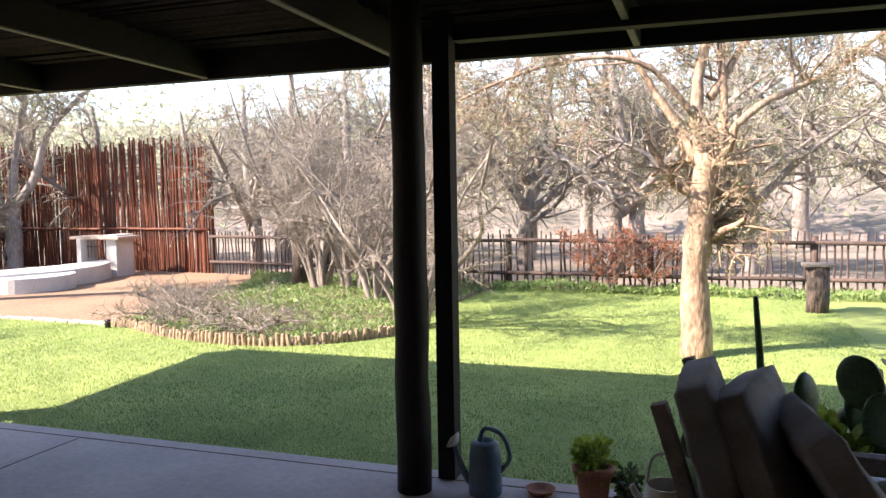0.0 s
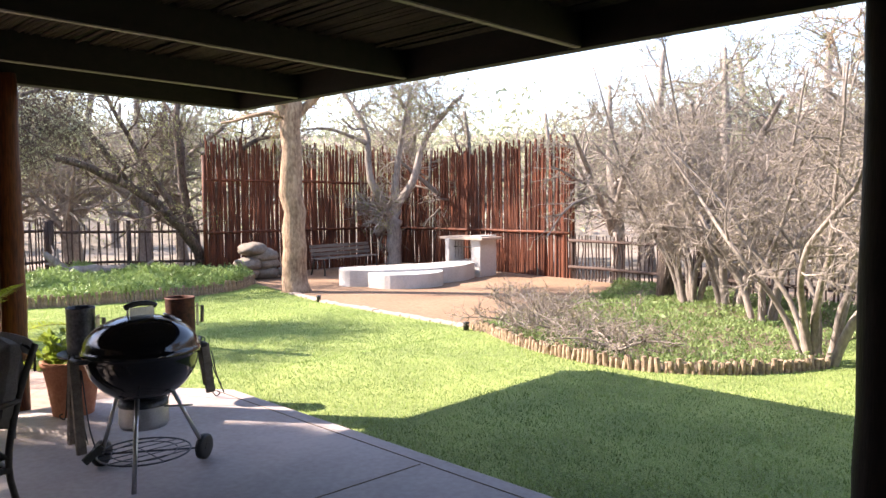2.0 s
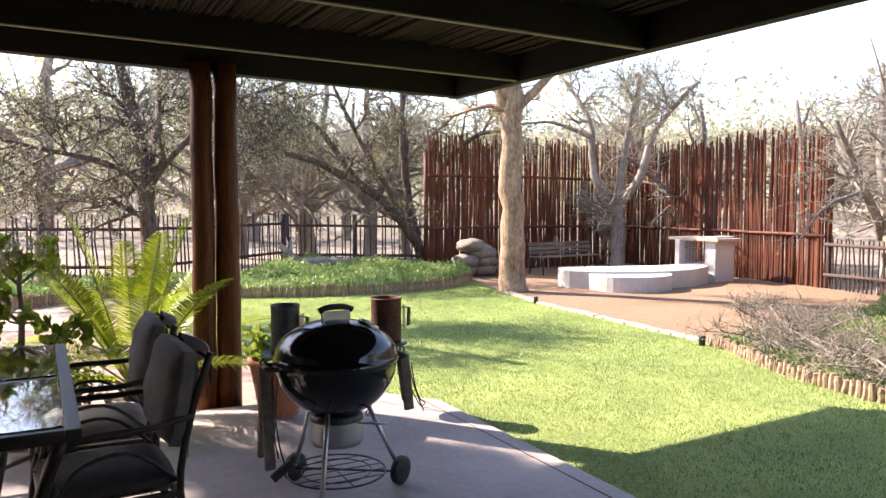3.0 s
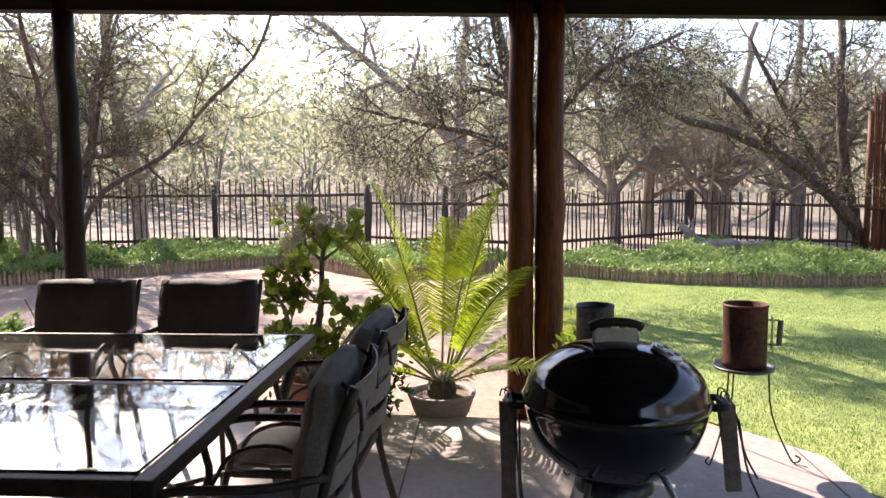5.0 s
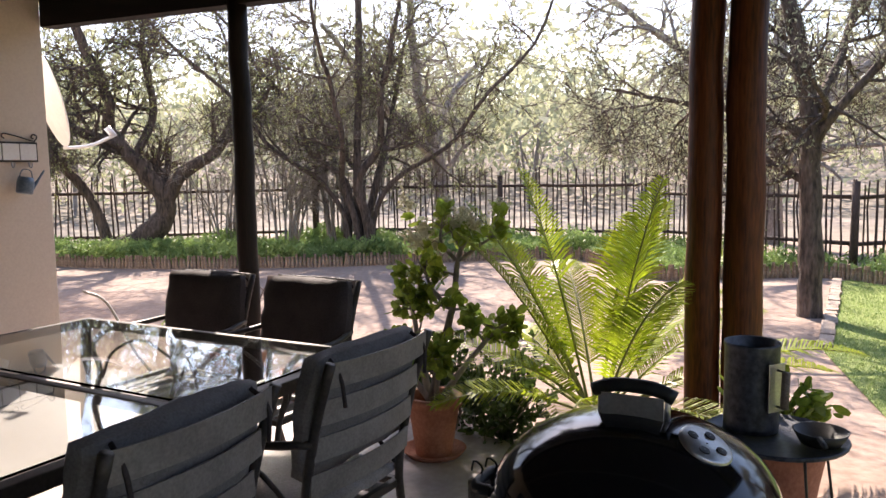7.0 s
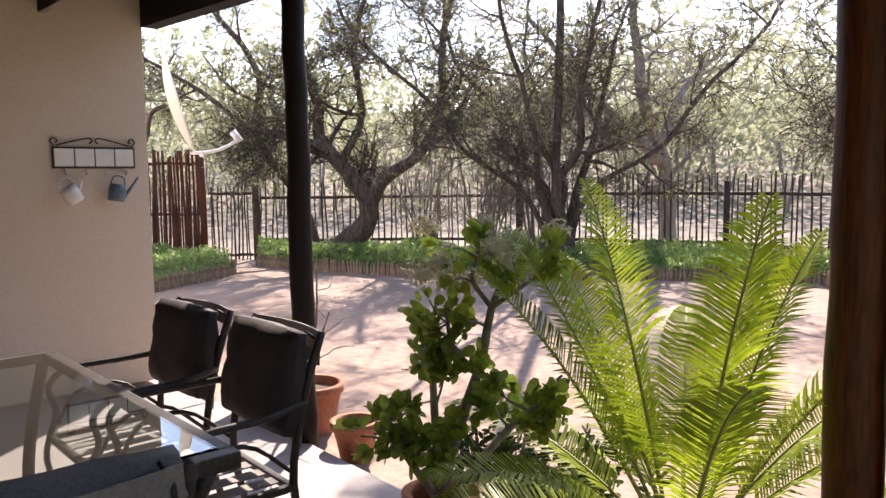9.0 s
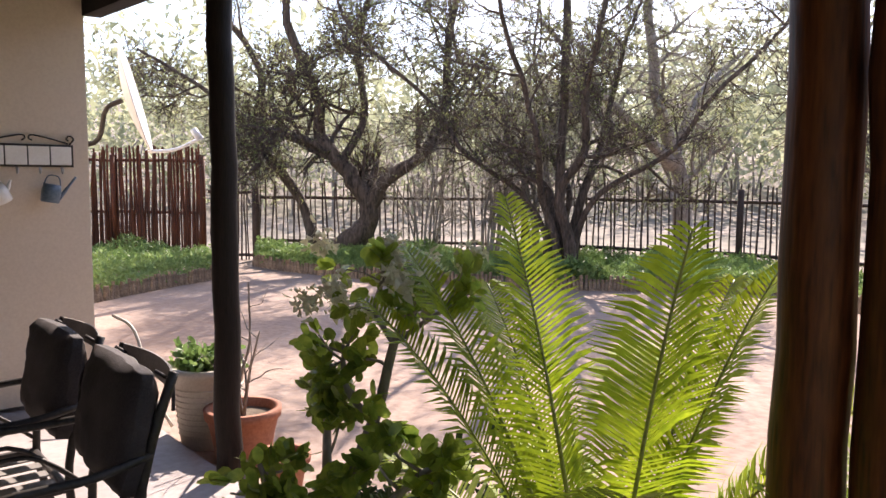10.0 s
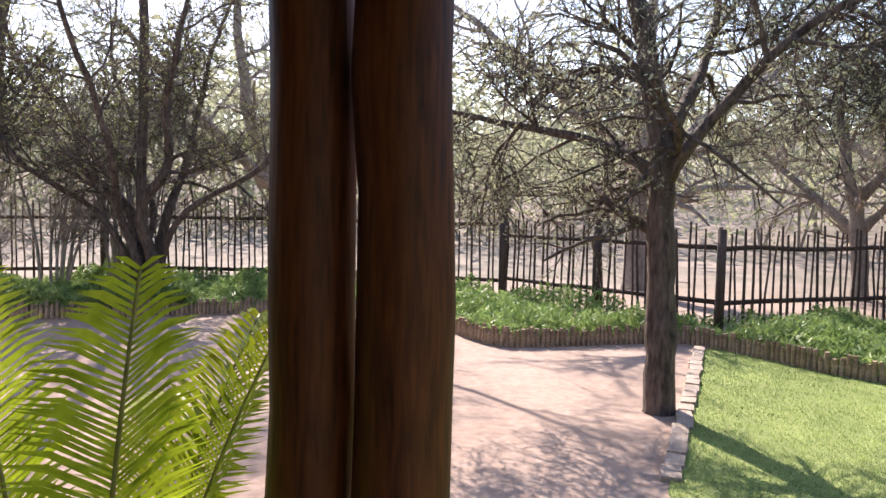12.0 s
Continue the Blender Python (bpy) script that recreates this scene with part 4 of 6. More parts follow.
M_CAN = material("grey_blue_plastic", (0.10, 0.15, 0.19), (0.17, 0.23, 0.28), 7, 0.45, 0.1, 60)
M_GREYPOT = material("grey_clay_pot", (0.24, 0.21, 0.20), (0.36, 0.33, 0.31), 6, 0.8, 0.25, 60)
M_CACTUS = material("cactus_skin", (0.035, 0.08, 0.03), (0.09, 0.16, 0.06), 6, 0.5, 0.2, 50, vary=0.2)
M_WOOD = material("grey_weathered_wood", (0.10, 0.08, 0.065), (0.24, 0.2, 0.165), 4, 0.8, 0.4, 40, stretch=(0.5, 5, 5), vary=0.2)
M_WHITEWOOD = material("white_painted_wood", (0.62, 0.62, 0.64), (0.78, 0.78, 0.8), 5, 0.5, 0.1, 60)
M_SACK = material("grey_brown_stone", (0.136, 0.112, 0.087), (0.248, 0.211, 0.174), 7, 0.9, 0.6, 40, vary=0.25)
M_DISH = material("white_dish_paint", (0.68, 0.70, 0.73), (0.78, 0.80, 0.83), 5, 0.4, 0.05, 60)


def glass_material():
    m = bpy.data.materials.new("table_glass")
    m.use_nodes = True
    b = m.node_tree.nodes["Principled BSDF"]
    b.inputs["Base Color"].default_value = (0.82, 0.9, 0.88, 1)
    b.inputs["Transmission Weight"].default_value = 1.0
    b.inputs["Roughness"].default_value = 0.015
    b.inputs["IOR"].default_value = 1.5
    return m


M_GLASS = glass_material()


def soft_box(size, seed, puff=0.25, n=8, wrinkle=0.008):
    """A cushion: a box rounded and puffed, with small folds."""
    rng_off = seed * 13.7
    bm = bmesh.new()
    bmesh.ops.create_cube(bm, size=2.0)
    bmesh.ops.subdivide_edges(bm, edges=bm.edges[:], cuts=n, use_grid_fill=True)
    sx, sy, sz = (s / 2 for s in size)
    for v in bm.verts:
        x, y, z = v.co
        edge = (1 - abs(x) ** 3.0) * (1 - abs(y) ** 3.0)
        f = puff + (1 - puff) * max(edge, 0) ** 0.5
        px, py = x * (1 - 0.05 * abs(y) ** 2), y * (1 - 0.05 * abs(x) ** 2)
        w = noise.noise((x * 3 + rng_off, y * 3, z)) * wrinkle + noise.noise((x * 8 + rng_off, y * 2.5, z)) * wrinkle * 0.6
        v.co = (px * sx, py * sy, z * sz * f + w)
    return bm


# ---- table ----
def dining_table():
    x0, x1, y0, y1, h = -5.76, -4.07, -0.20, 1.47, 0.77
    top = thing("dining_table", pose((x0 + x1) / 2, (y0 + y1) / 2, F), "large square dark-framed table with a glass top on the veranda", "table")
    w, d = x1 - x0, y1 - y0
    for cx, cy, sx, sy in ((0, -d / 2 + 0.025, w, 0.05), (0, d / 2 - 0.025, w, 0.05), (-w / 2 + 0.025, 0, 0.05, d - 0.102), (w / 2 - 0.025, 0, 0.05, d - 0.102), (0, 0, 0.035, d - 0.102)):
        part("frame_rail", box(bmesh.new(), (sx, sy, 0.045), (cx, cy, h - 0.027), 0.006), M_IRON, top)
    for cx in (-w / 4 + 0.002, w / 4 - 0.002):
        g = part("pane", box(bmesh.new(), (w / 2 - 0.075, d - 0.11, 0.008), (cx, 0, h - 0.004), 0.002), M_GLASS, top, "clear greenish table glass")
        g.visible_shadow = False
    for sx in (-1, 1):
        for sy in (-1, 1):
            pts = [(sx * (w / 2 - 0.06), sy * (d / 2 - 0.06), h - 0.05), (sx * (w / 2 - 0.14), sy * (d / 2 - 0.14), 0.45), (sx * (w / 2 - 0.16), sy * (d / 2 - 0.16), 0.2), (sx * (w / 2 - 0.08), sy * (d / 2 - 0.08), 0.0)]
            rod("leg", smooth_line(pts, 12), 0.024, M_IRON, top, 8)
    ring = [(0.5 * math.cos(a), 0.5 * math.sin(a), 0.24) for a in np.linspace(0, 2 * math.pi, 33)]
    rod("stretcher", ring, 0.012, M_IRON, top, 6)
    for a in (0.785, 2.356, 3.927, 5.498):
        rod("brace", [(0.5 * math.cos(a), 0.5 * math.sin(a), 0.24), (0.95 * math.cos(a), 0.95 * math.sin(a), 0.24)], 0.012, M_IRON, top, 6)


dining_table()


# ---- chairs ----
def dining_chair(m, label, back_cushion=True, seed=1, pad=None, back=None):
    top = thing("dining_chair", m, label, "chair", "chairs round the table")
    for s in (-1, 1):
        rod("upright", smooth_line([(s * 0.235, -0.33, 0), (s * 0.235, -0.25, 0.25), (s * 0.235, -0.22, 0.45), (s * 0.24, -0.27, 0.7), (s * 0.245, -0.34, 0.90)], 14), 0.015, M_IRON, top, 8)
        rod("front_leg", smooth_line([(s * 0.25, 0.28, 0), (s * 0.24, 0.22, 0.15), (s * 0.25, 0.25, 0.32), (s * 0.25, 0.23, 0.42)], 10), 0.013, M_IRON, top, 8)
        rod("armrest", smooth_line([(s * 0.243, -0.27, 0.68), (s * 0.285, -0.1, 0.665), (s * 0.29, 0.12, 0.66), (s * 0.28, 0.22, 0.6), (s * 0.26, 0.2, 0.5), (s * 0.25, 0.23, 0.42)], 18), 0.013, M_IRON, top, 8)
        rod("side_scroll", smooth_line([(s * 0.24, -0.22, 0.45), (s * 0.25, -0.05, 0.58), (s * 0.26, 0.12, 0.56), (s * 0.25, 0.2, 0.45)], 12), 0.008, M_IRON, top, 6)
    for y in (-0.21, 0.23):
        part("seat_rail", box(bmesh.new(), (0.5, 0.025, 0.025), (0, y, 0.405), 0.006), M_IRON, top)
    for x in (-0.238, 0.238):
        part("seat_rail", box(bmesh.new(), (0.025, 0.414, 0.025), (x, 0.01, 0.405), 0.006), M_IRON, top)
    for x in (-0.15, -0.05, 0.05, 0.15):
        part("seat_strap", box(bmesh.new(), (0.06, 0.41, 0.006), (x, 0.01, 0.408), 0.002), M_STRAP, top)
    for z, y in ((0.868, -0.328), (0.765, -0.292), (0.662, -0.265), (0.56, -0.247)):
        bm = bmesh.new()
        n = 10
        rows = []
        for i in range(n + 1):
            t = i / n * 2 - 1
            yy = y - 0.035 * (1 - t * t)
            rows.append([bm.verts.new((t * 0.24, yy + dy, z + dz)) for dy, dz in ((-0.004, -0.033), (-0.010, 0.033), (-0.004, 0.033), (0.002, -0.033))])
        for i in range(n):
            for j in range(4):
                bm.faces.new((rows[i][j], rows[i][(j + 1) % 4], rows[i + 1][(j + 1) % 4], rows[i + 1][j]))
        bm.faces.new(rows[0]), bm.faces.new(rows[-1][::-1])
        bmesh.ops.recalc_face_normals(bm, faces=bm.faces)
        part("back_strap", bm, M_STRAP, top, "taupe horizontal back slat")
    if pad:
        c = part("seat_cushion", soft_box((0.48, 0.46, 0.09), seed), pad, top, "puffy tied seat cushion", True)
        c.matrix_basis = pose(0, 0.01, 0.455)
    if back_cushion:
        c = part("back_cushion", soft_box((0.52, 0.35, 0.13), seed + 5, 0.3, 10, 0.014), back or M_CUSHION, top, "dark brown back cushion tied to the frame", True)
        c.matrix_basis = pose(0, -0.235, 0.74, 101, 0, 0)
        for s in (-1, 1):
            rod("tie", smooth_line([(s * 0.2, -0.30, 0.90), (s * 0.21, -0.345, 0.86), (s * 0.2, -0.35, 0.78)], 6), 0.006, M_CUSHION, top, 5)
    return top


DARKCH = "wrought metal armchair with a dark brown back cushion at the table"
dining_chair(pose(-5.93, 0.165, F, 0, 0, -90) @ Matrix.Diagonal((1, 1, 1.05, 1)), DARKCH, True, 1)
dining_chair(pose(-5.95, 0.80, F, 0, 0, -92) @ Matrix.Diagonal((1, 1, 1.05, 1)), DARKCH, True, 2)
dining_chair(pose(-5.20, 1.57, F, 0, 0, 178) @ Matrix.Diagonal((1, 1, 1.05, 1)), "metal armchair with taupe back slats and a pale seat pad", True, 3, M_PAD, M_BACKPAD)
dining_chair(pose(-4.47, 1.57, F, 0, 0, 183) @ Matrix.Diagonal((1, 1, 1.05, 1)), "metal armchair with taupe back slats pushed to the table", True, 4, M_CUSHION, M_BACKPAD)
dining_chair(pose(-4.02, 0.95, F, 0, 0, 90) @ Matrix.Diagonal((1, 1, 1.05, 1)), DARKCH, True, 5, M_CUSHION)


# ---- kettle barbecue ----
def kettle():
    top = thing("kettle_barbecue", pose(-4.99, 2.69, F) @ Matrix.Diagonal((1.05, 1.05, 0.99, 1)), "black enamelled kettle barbecue with a domed lid on wheels", "barbecue")
    R = 0.295
    bowl = [(0.02, 0.42)] + [(R * math.sin(a), 0.715 - 0.295 * math.cos(a)) for a in np.linspace(0.25, math.pi / 2, 14)] + [(R + 0.008, 0.715), (R + 0.006, 0.722)]
    v, f = lathe(bowl, 48)
    from_lists("bowl", v, f, M_ENAMEL, top, True)
    lid_p = [(R + 0.010, 0.712), (R + 0.012, 0.725), (R + 0.004, 0.735)] + [((R) * math.cos(a), 0.735 + 0.185 * math.sin(a)) for a in np.linspace(0.08, math.pi / 2 - 0.02, 16)]
    v, f = lathe(lid_p, 48)
    lid = from_lists("lid", v, f, M_ENAMEL, top, True, "glossy black domed lid")
    rod("lid_handle", smooth_line([(0, -0.085, 0.965), (0, -0.04, 0.982), (0, 0.04, 0.982), (0, 0.085, 0.965)], 10), 0.016, M_PLASTIC, lid, 10)
    for s in (-1, 1):
        rod("bracket", [(0, s * 0.07, 0.905), (0, s * 0.07, 0.97)], 0.006, M_ALU, lid, 6)
    part("heat_shield", box(bmesh.new(), (0.004, 0.13, 0.05), (0.012, 0, 0.94), 0.001), M_ALU, lid, "bright heat shield plate")
    v, f = lathe([(0.002, 0.004), (0.05, 0.004), (0.055, 0.0), (0.055, -0.006)], 24)
    vent = from_lists("vent", v, f, M_ALU, lid, True, "round aluminium vent disc")
    vent.matrix_basis = pose(0.05, 0.155, 0.893, -28, 9, 0)
    for a in range(4):
        v, f = lathe([(0.001, 0.0075), (0.011, 0.0065), (0.011, 0.003)], 10)
        h = from_lists("vent_hole", v, f, M_PLASTIC, lid)
        h.matrix_basis = vent.matrix_basis @ pose(0.03 * math.cos(a * 1.571), 0.03 * math.sin(a * 1.571), 0)
    v, f = lathe([(0.10, 0.44), (0.125, 0.43), (0.13, 0.41), (0.13, 0.40)], 32)
    from_lists("vent_ring", v, f, M_STEEL, top, True, "perforated steel ring under the bowl")
    v, f = lathe([(0.128, 0.405), (0.13, 0.30), (0.12, 0.275), (0.005, 0.27)], 32)
    from_lists("ash_catcher", v, f, M_ALU, top, True, "grey aluminium ash pot")
    rod("damper_handle", [(0.1, 0.06, 0.395), (0.16, 0.17, 0.39), (0.17, 0.2, 0.39)], 0.006, M_ALU, top, 6)
    for (fx, fy), (bx, by) in (((-0.25, -0.14), (-0.10, -0.06)), ((0.05, 0.32), (0.02, 0.11)), ((0.33, -0.20), (0.13, -0.08))):
        rod("leg", [(bx * 1.3, by * 1.3, 0.48), (fx, fy, 0.02 if fx > 0.2 else 0.08)], 0.012, M_ALU, top, 10)
    for fx, fy in ((-0.25, -0.14), (0.05, 0.32)):
        v, f = lathe([(0.02, -0.022), (0.06, -0.022), (0.076, -0.014), (0.076, 0.014), (0.06, 0.022), (0.02, 0.022)], 24)
        w = from_lists("wheel", v, f, M_PLASTIC, top, True, "black plastic wheel")
        w.matrix_basis = pose(fx - 0.02, fy + 0.01, 0.077, 90, 0, -57)
        v, f = lathe([(0.001, -0.024), (0.025, -0.024), (0.025, 0.024), (0.001, 0.024)], 12)
        from_lists("hub", v, f, M_PLASTIC, w)
    rod("axle", [(-0.25, -0.14, 0.077), (0.05, 0.32, 0.077)], 0.006, M_STEEL, top, 6)
    rack = rod("rack", [(0.02 + 0.24 * math.cos(a), -0.01 + 0.24 * math.sin(a), 0.13) for a in np.linspace(0, 6.283, 33)], 0.005, M_STEEL, top, 6, "bent wire rack between the legs")
    for o in (-0.15, -0.075, 0, 0.075, 0.15):
        h = math.sqrt(0.24 ** 2 - o * o)
        rod("wire", [(0.02 + o, -0.01 - h, 0.13), (0.02 + o, -0.01 + h, 0.13)], 0.003, M_STEEL, rack, 5)
    rod("wire", [(-0.22, -0.01, 0.13), (0.26, -0.01, 0.13)], 0.003, M_STEEL, rack, 5)
    rod("wire", [(0.02 + 0.17 * math.cos(a), -0.01 + 0.17 * math.sin(a), 0.13) for a in np.linspace(0, 6.283, 25)], 0.003, M_STEEL, rack, 5)
    for s in (-1, 1):
        rod("side_handle", smooth_line([(-0.05, s * 0.30, 0.70), (-0.05, s * 0.345, 0.705), (0.05, s * 0.345, 0.705), (0.05, s * 0.30, 0.70)], 12), 0.014, M_PLASTIC, top, 8)


kettle()


def hanging_tool(m, length, label, name, brush=False):
    top = thing(name, m, label, "tool", "barbecue tools")
    bm = box(bmesh.new(), (0.028, 0.05, length), (0, 0, -length / 2), 0.005)
    part("handle", bm, M_WOOD, top, "dark wooden handle")
    rod("hook", smooth_line([(0, 0, 0), (0, 0.01, 0.03), (0, -0.012, 0.045), (0, -0.02, 0.02)], 8), 0.003, M_STEEL, top, 5)
    rod("blade", smooth_line([(0.02, 0.03, -0.05), (0.03, 0.04, -length * 0.7), (0.02, 0.075, -length - 0.02)], 8), 0.004, M_STEEL, top, 5)
    if brush:
        part("brush_head", box(bmesh.new(), (0.03, 0.12, 0.04), (0.02, 0.05, -length - 0.01), 0.008, Matrix.Rotation(0.6, 4, "X")), M_PLASTIC, top)
    return top


hanging_tool(pose(-4.98, 2.315, 0.645, 2, -3, 0), 0.50, "dark wooden-handled grill brush hanging from the kettle handle", "grill_brush", True)
hanging_tool(pose(-5.03, 2.33, 0.64, 0, 4, 10), 0.46, "dark wooden-handled tongs hanging from the kettle handle", "grill_tongs")
hanging_tool(pose(-4.98, 3.065, 0.645, 5, -3, 0), 0.30, "dark wooden-handled fork hanging from the kettle handle", "grill_fork")
hanging_tool(pose(-5.03, 3.07, 0.645, 9, 2, 0), 0.27, "dark wooden-handled spatula hanging from the kettle handle", "grill_spatula")


# ---- chimney starters and stands ----
def starter(m, r, h, mat, label, turn):
    top = thing("chimney_starter", m, label, "charcoal starter")
    v, f = lathe([(r * 0.2, 0.006), (r, 0.0), (r, 0.02), (r * 1.01, 0.03), (r, 0.04), (r, h - 0.02), (r * 1.03, h - 0.01), (r * 1.02, h), (r * 0.97, h - 0.005), (r * 0.96, h * 0.45), (0.004, h * 0.42)], 32)
    from_lists("cylinder", v, f, mat, top, True)
    c, s = math.cos(turn), math.sin(turn)
    part("handle_plate", box(bmesh.new(), (0.004, 0.07, 0.17), (r + 0.02, 0, h * 0.55), 0.001, None), M_ALU, top, "bright steel handle guard").matrix_basis = pose(0, 0, 0, 0, 0, math.degrees(turn))
    rod("handle", [((r + 0.055) * c, (r + 0.055) * s, h * 0.35), ((r + 0.06) * c, (r + 0.06) * s, h * 0.75)], 0.014, M_WOOD, top, 8)
    for z in (0.35, 0.75):
        rod("bracket", [(r * c, r * s, h * z), ((r + 0.057) * c, (r + 0.057) * s, h * z)], 0.004, M_STEEL, top, 5)
    return top


def wire_stand(m, r, h, label, spread=1.5, legs=3, first=0.3):
    top = thing("wire_stand", m, label, "stand")
    v, f = lathe([(0.003, h - 0.008), (r, h - 0.010), (r * 1.02, h), (r, h + 0.006), (r * 0.97, h - 0.002), (0.003, h - 0.002)], 32)
    from_lists("plate", v, f, M_STEEL, top, True)
    for i in range(legs):
        a = first + i * 2 * math.pi / legs
        c, s = math.cos(a), math.sin(a)
        q = r * spread
        rod("leg", smooth_line([(r * 0.8 * c, r * 0.8 * s, h - 0.01), (r * 0.95 * c, r * 0.95 * s, h * 0.5), (q * c, q * s, 0.03), ((q + 0.03) * c, (q + 0.03) * s, 0.008), ((q + 0.05) * c, (q + 0.05) * s, 0.03), ((q + 0.025) * c, (q + 0.025) * s, 0.045)], 16), 0.005, M_IRON, top, 6)
    return top


wire_stand(pose(-6.38, 3.58, F), 0.15, 0.48, "three-legged wire plant stand carrying the rusty charcoal starter", 1.55, 3, -0.95)
starter(pose(-6.38, 3.58, 0.437), 0.11, 0.325, M_RUST, "rusty brown charcoal chimney starter on the wire stand", 1.35)
wire_stand(pose(-6.22, 2.87, F), 0.24, 0.50, "low black metal tray table beside the timber poles", 1.05, 4, 0.6)
starter(pose(-6.24, 2.79, 0.457), 0.094, 0.32, M_STEEL, "sooty blue-grey charcoal chimney starter on the tray table", 0.9)
pan = thing("ash_pan", pose(-6.18, 3.02, 0.457), "small black pan lying on the tray table", "pan")
v, f = lathe([(0.002, 0.004), (0.06, 0.004), (0.085, 0.045), (0.09, 0.045), (0.065, 0.0), (0.002, 0.0)], 24)
from_lists("bowl", v, f, M_PLASTIC, pan, True)
rod("handle", [(0.085, 0, 0.04), (0.2, 0.02, 0.055)], 0.01, M_PLASTIC, pan, 6)


# ---- pots and plants ----
def pot(name, m, profile, mat, label, soil_z, soil_r, k=32, ribs=0):
    top = thing(name, m, label, "pot")
    v, f = lathe(profile, k)
    from_lists("pot_body", v, f, mat, top, True)
    v, f = lathe([(0.002, soil_z + 0.01), (soil_r * 0.6, soil_z + 0.004), (soil_r, soil_z)], 20)
    from_lists("soil", v, f, M_SOIL, top, True)
    for i in range(ribs):
        z = 0.08 + i * 0.035
        r = np.interp(z, [p[1] for p in profile[:4]], [p[0] for p in profile[:4]]) + 0.001
        rod("rib", [(r * math.cos(a), r * math.sin(a), z) for a in np.linspace(0, 6.283, 33)], 0.006, mat, top, 5)
    return top


def pot_profile(r0, r1, h, rim=0.03, t=0.018):
    return [(r0, 0.0), (r0 + (r1 - r0) * 0.5, h * 0.5), (r1, h - rim), (r1 + 0.012, h - rim), (r1 + 0.016, h), (r1 - t, h), (r1 - t, h - rim - 0.02), (r0 * 0.9, h * 0.6)]


def leaf_cluster(rng, centres, outward, n, size, wide=0.55):
    """Plump oval leaves round each centre."""
    v, f = [], []
    for c, o in zip(centres, outward):
        for i in range(n):
            d = unit(np.array(o) * 0.9 + rng.normal(0, 0.75, 3))
            s = unit(np.cross(d, rng.normal(0, 1, 3)))
            u = np.cross(s, d)
            ln = size * rng.uniform(0.6, 1.25)
            b = np.array(c) + rng.normal(0, size * 0.25, 3)
            k = len(v)
            for a, w, up in ((0, 0.12, 0), (0.35, wide, 0.05), (0.75, wide * 0.95, 0.12), (1.0, 0.25, 0.2)):
                v.append((b + d * ln * a + s * ln * w * 0.5 + u * ln * up).tolist())
                v.append((b + d * ln * a - s * ln * w * 0.5 + u * ln * up).tolist())
            f += [(k, k + 1, k + 3, k + 2), (k + 2, k + 3, k + 5, k + 4), (k + 4, k + 5, k + 7, k + 6)]
    return v, f


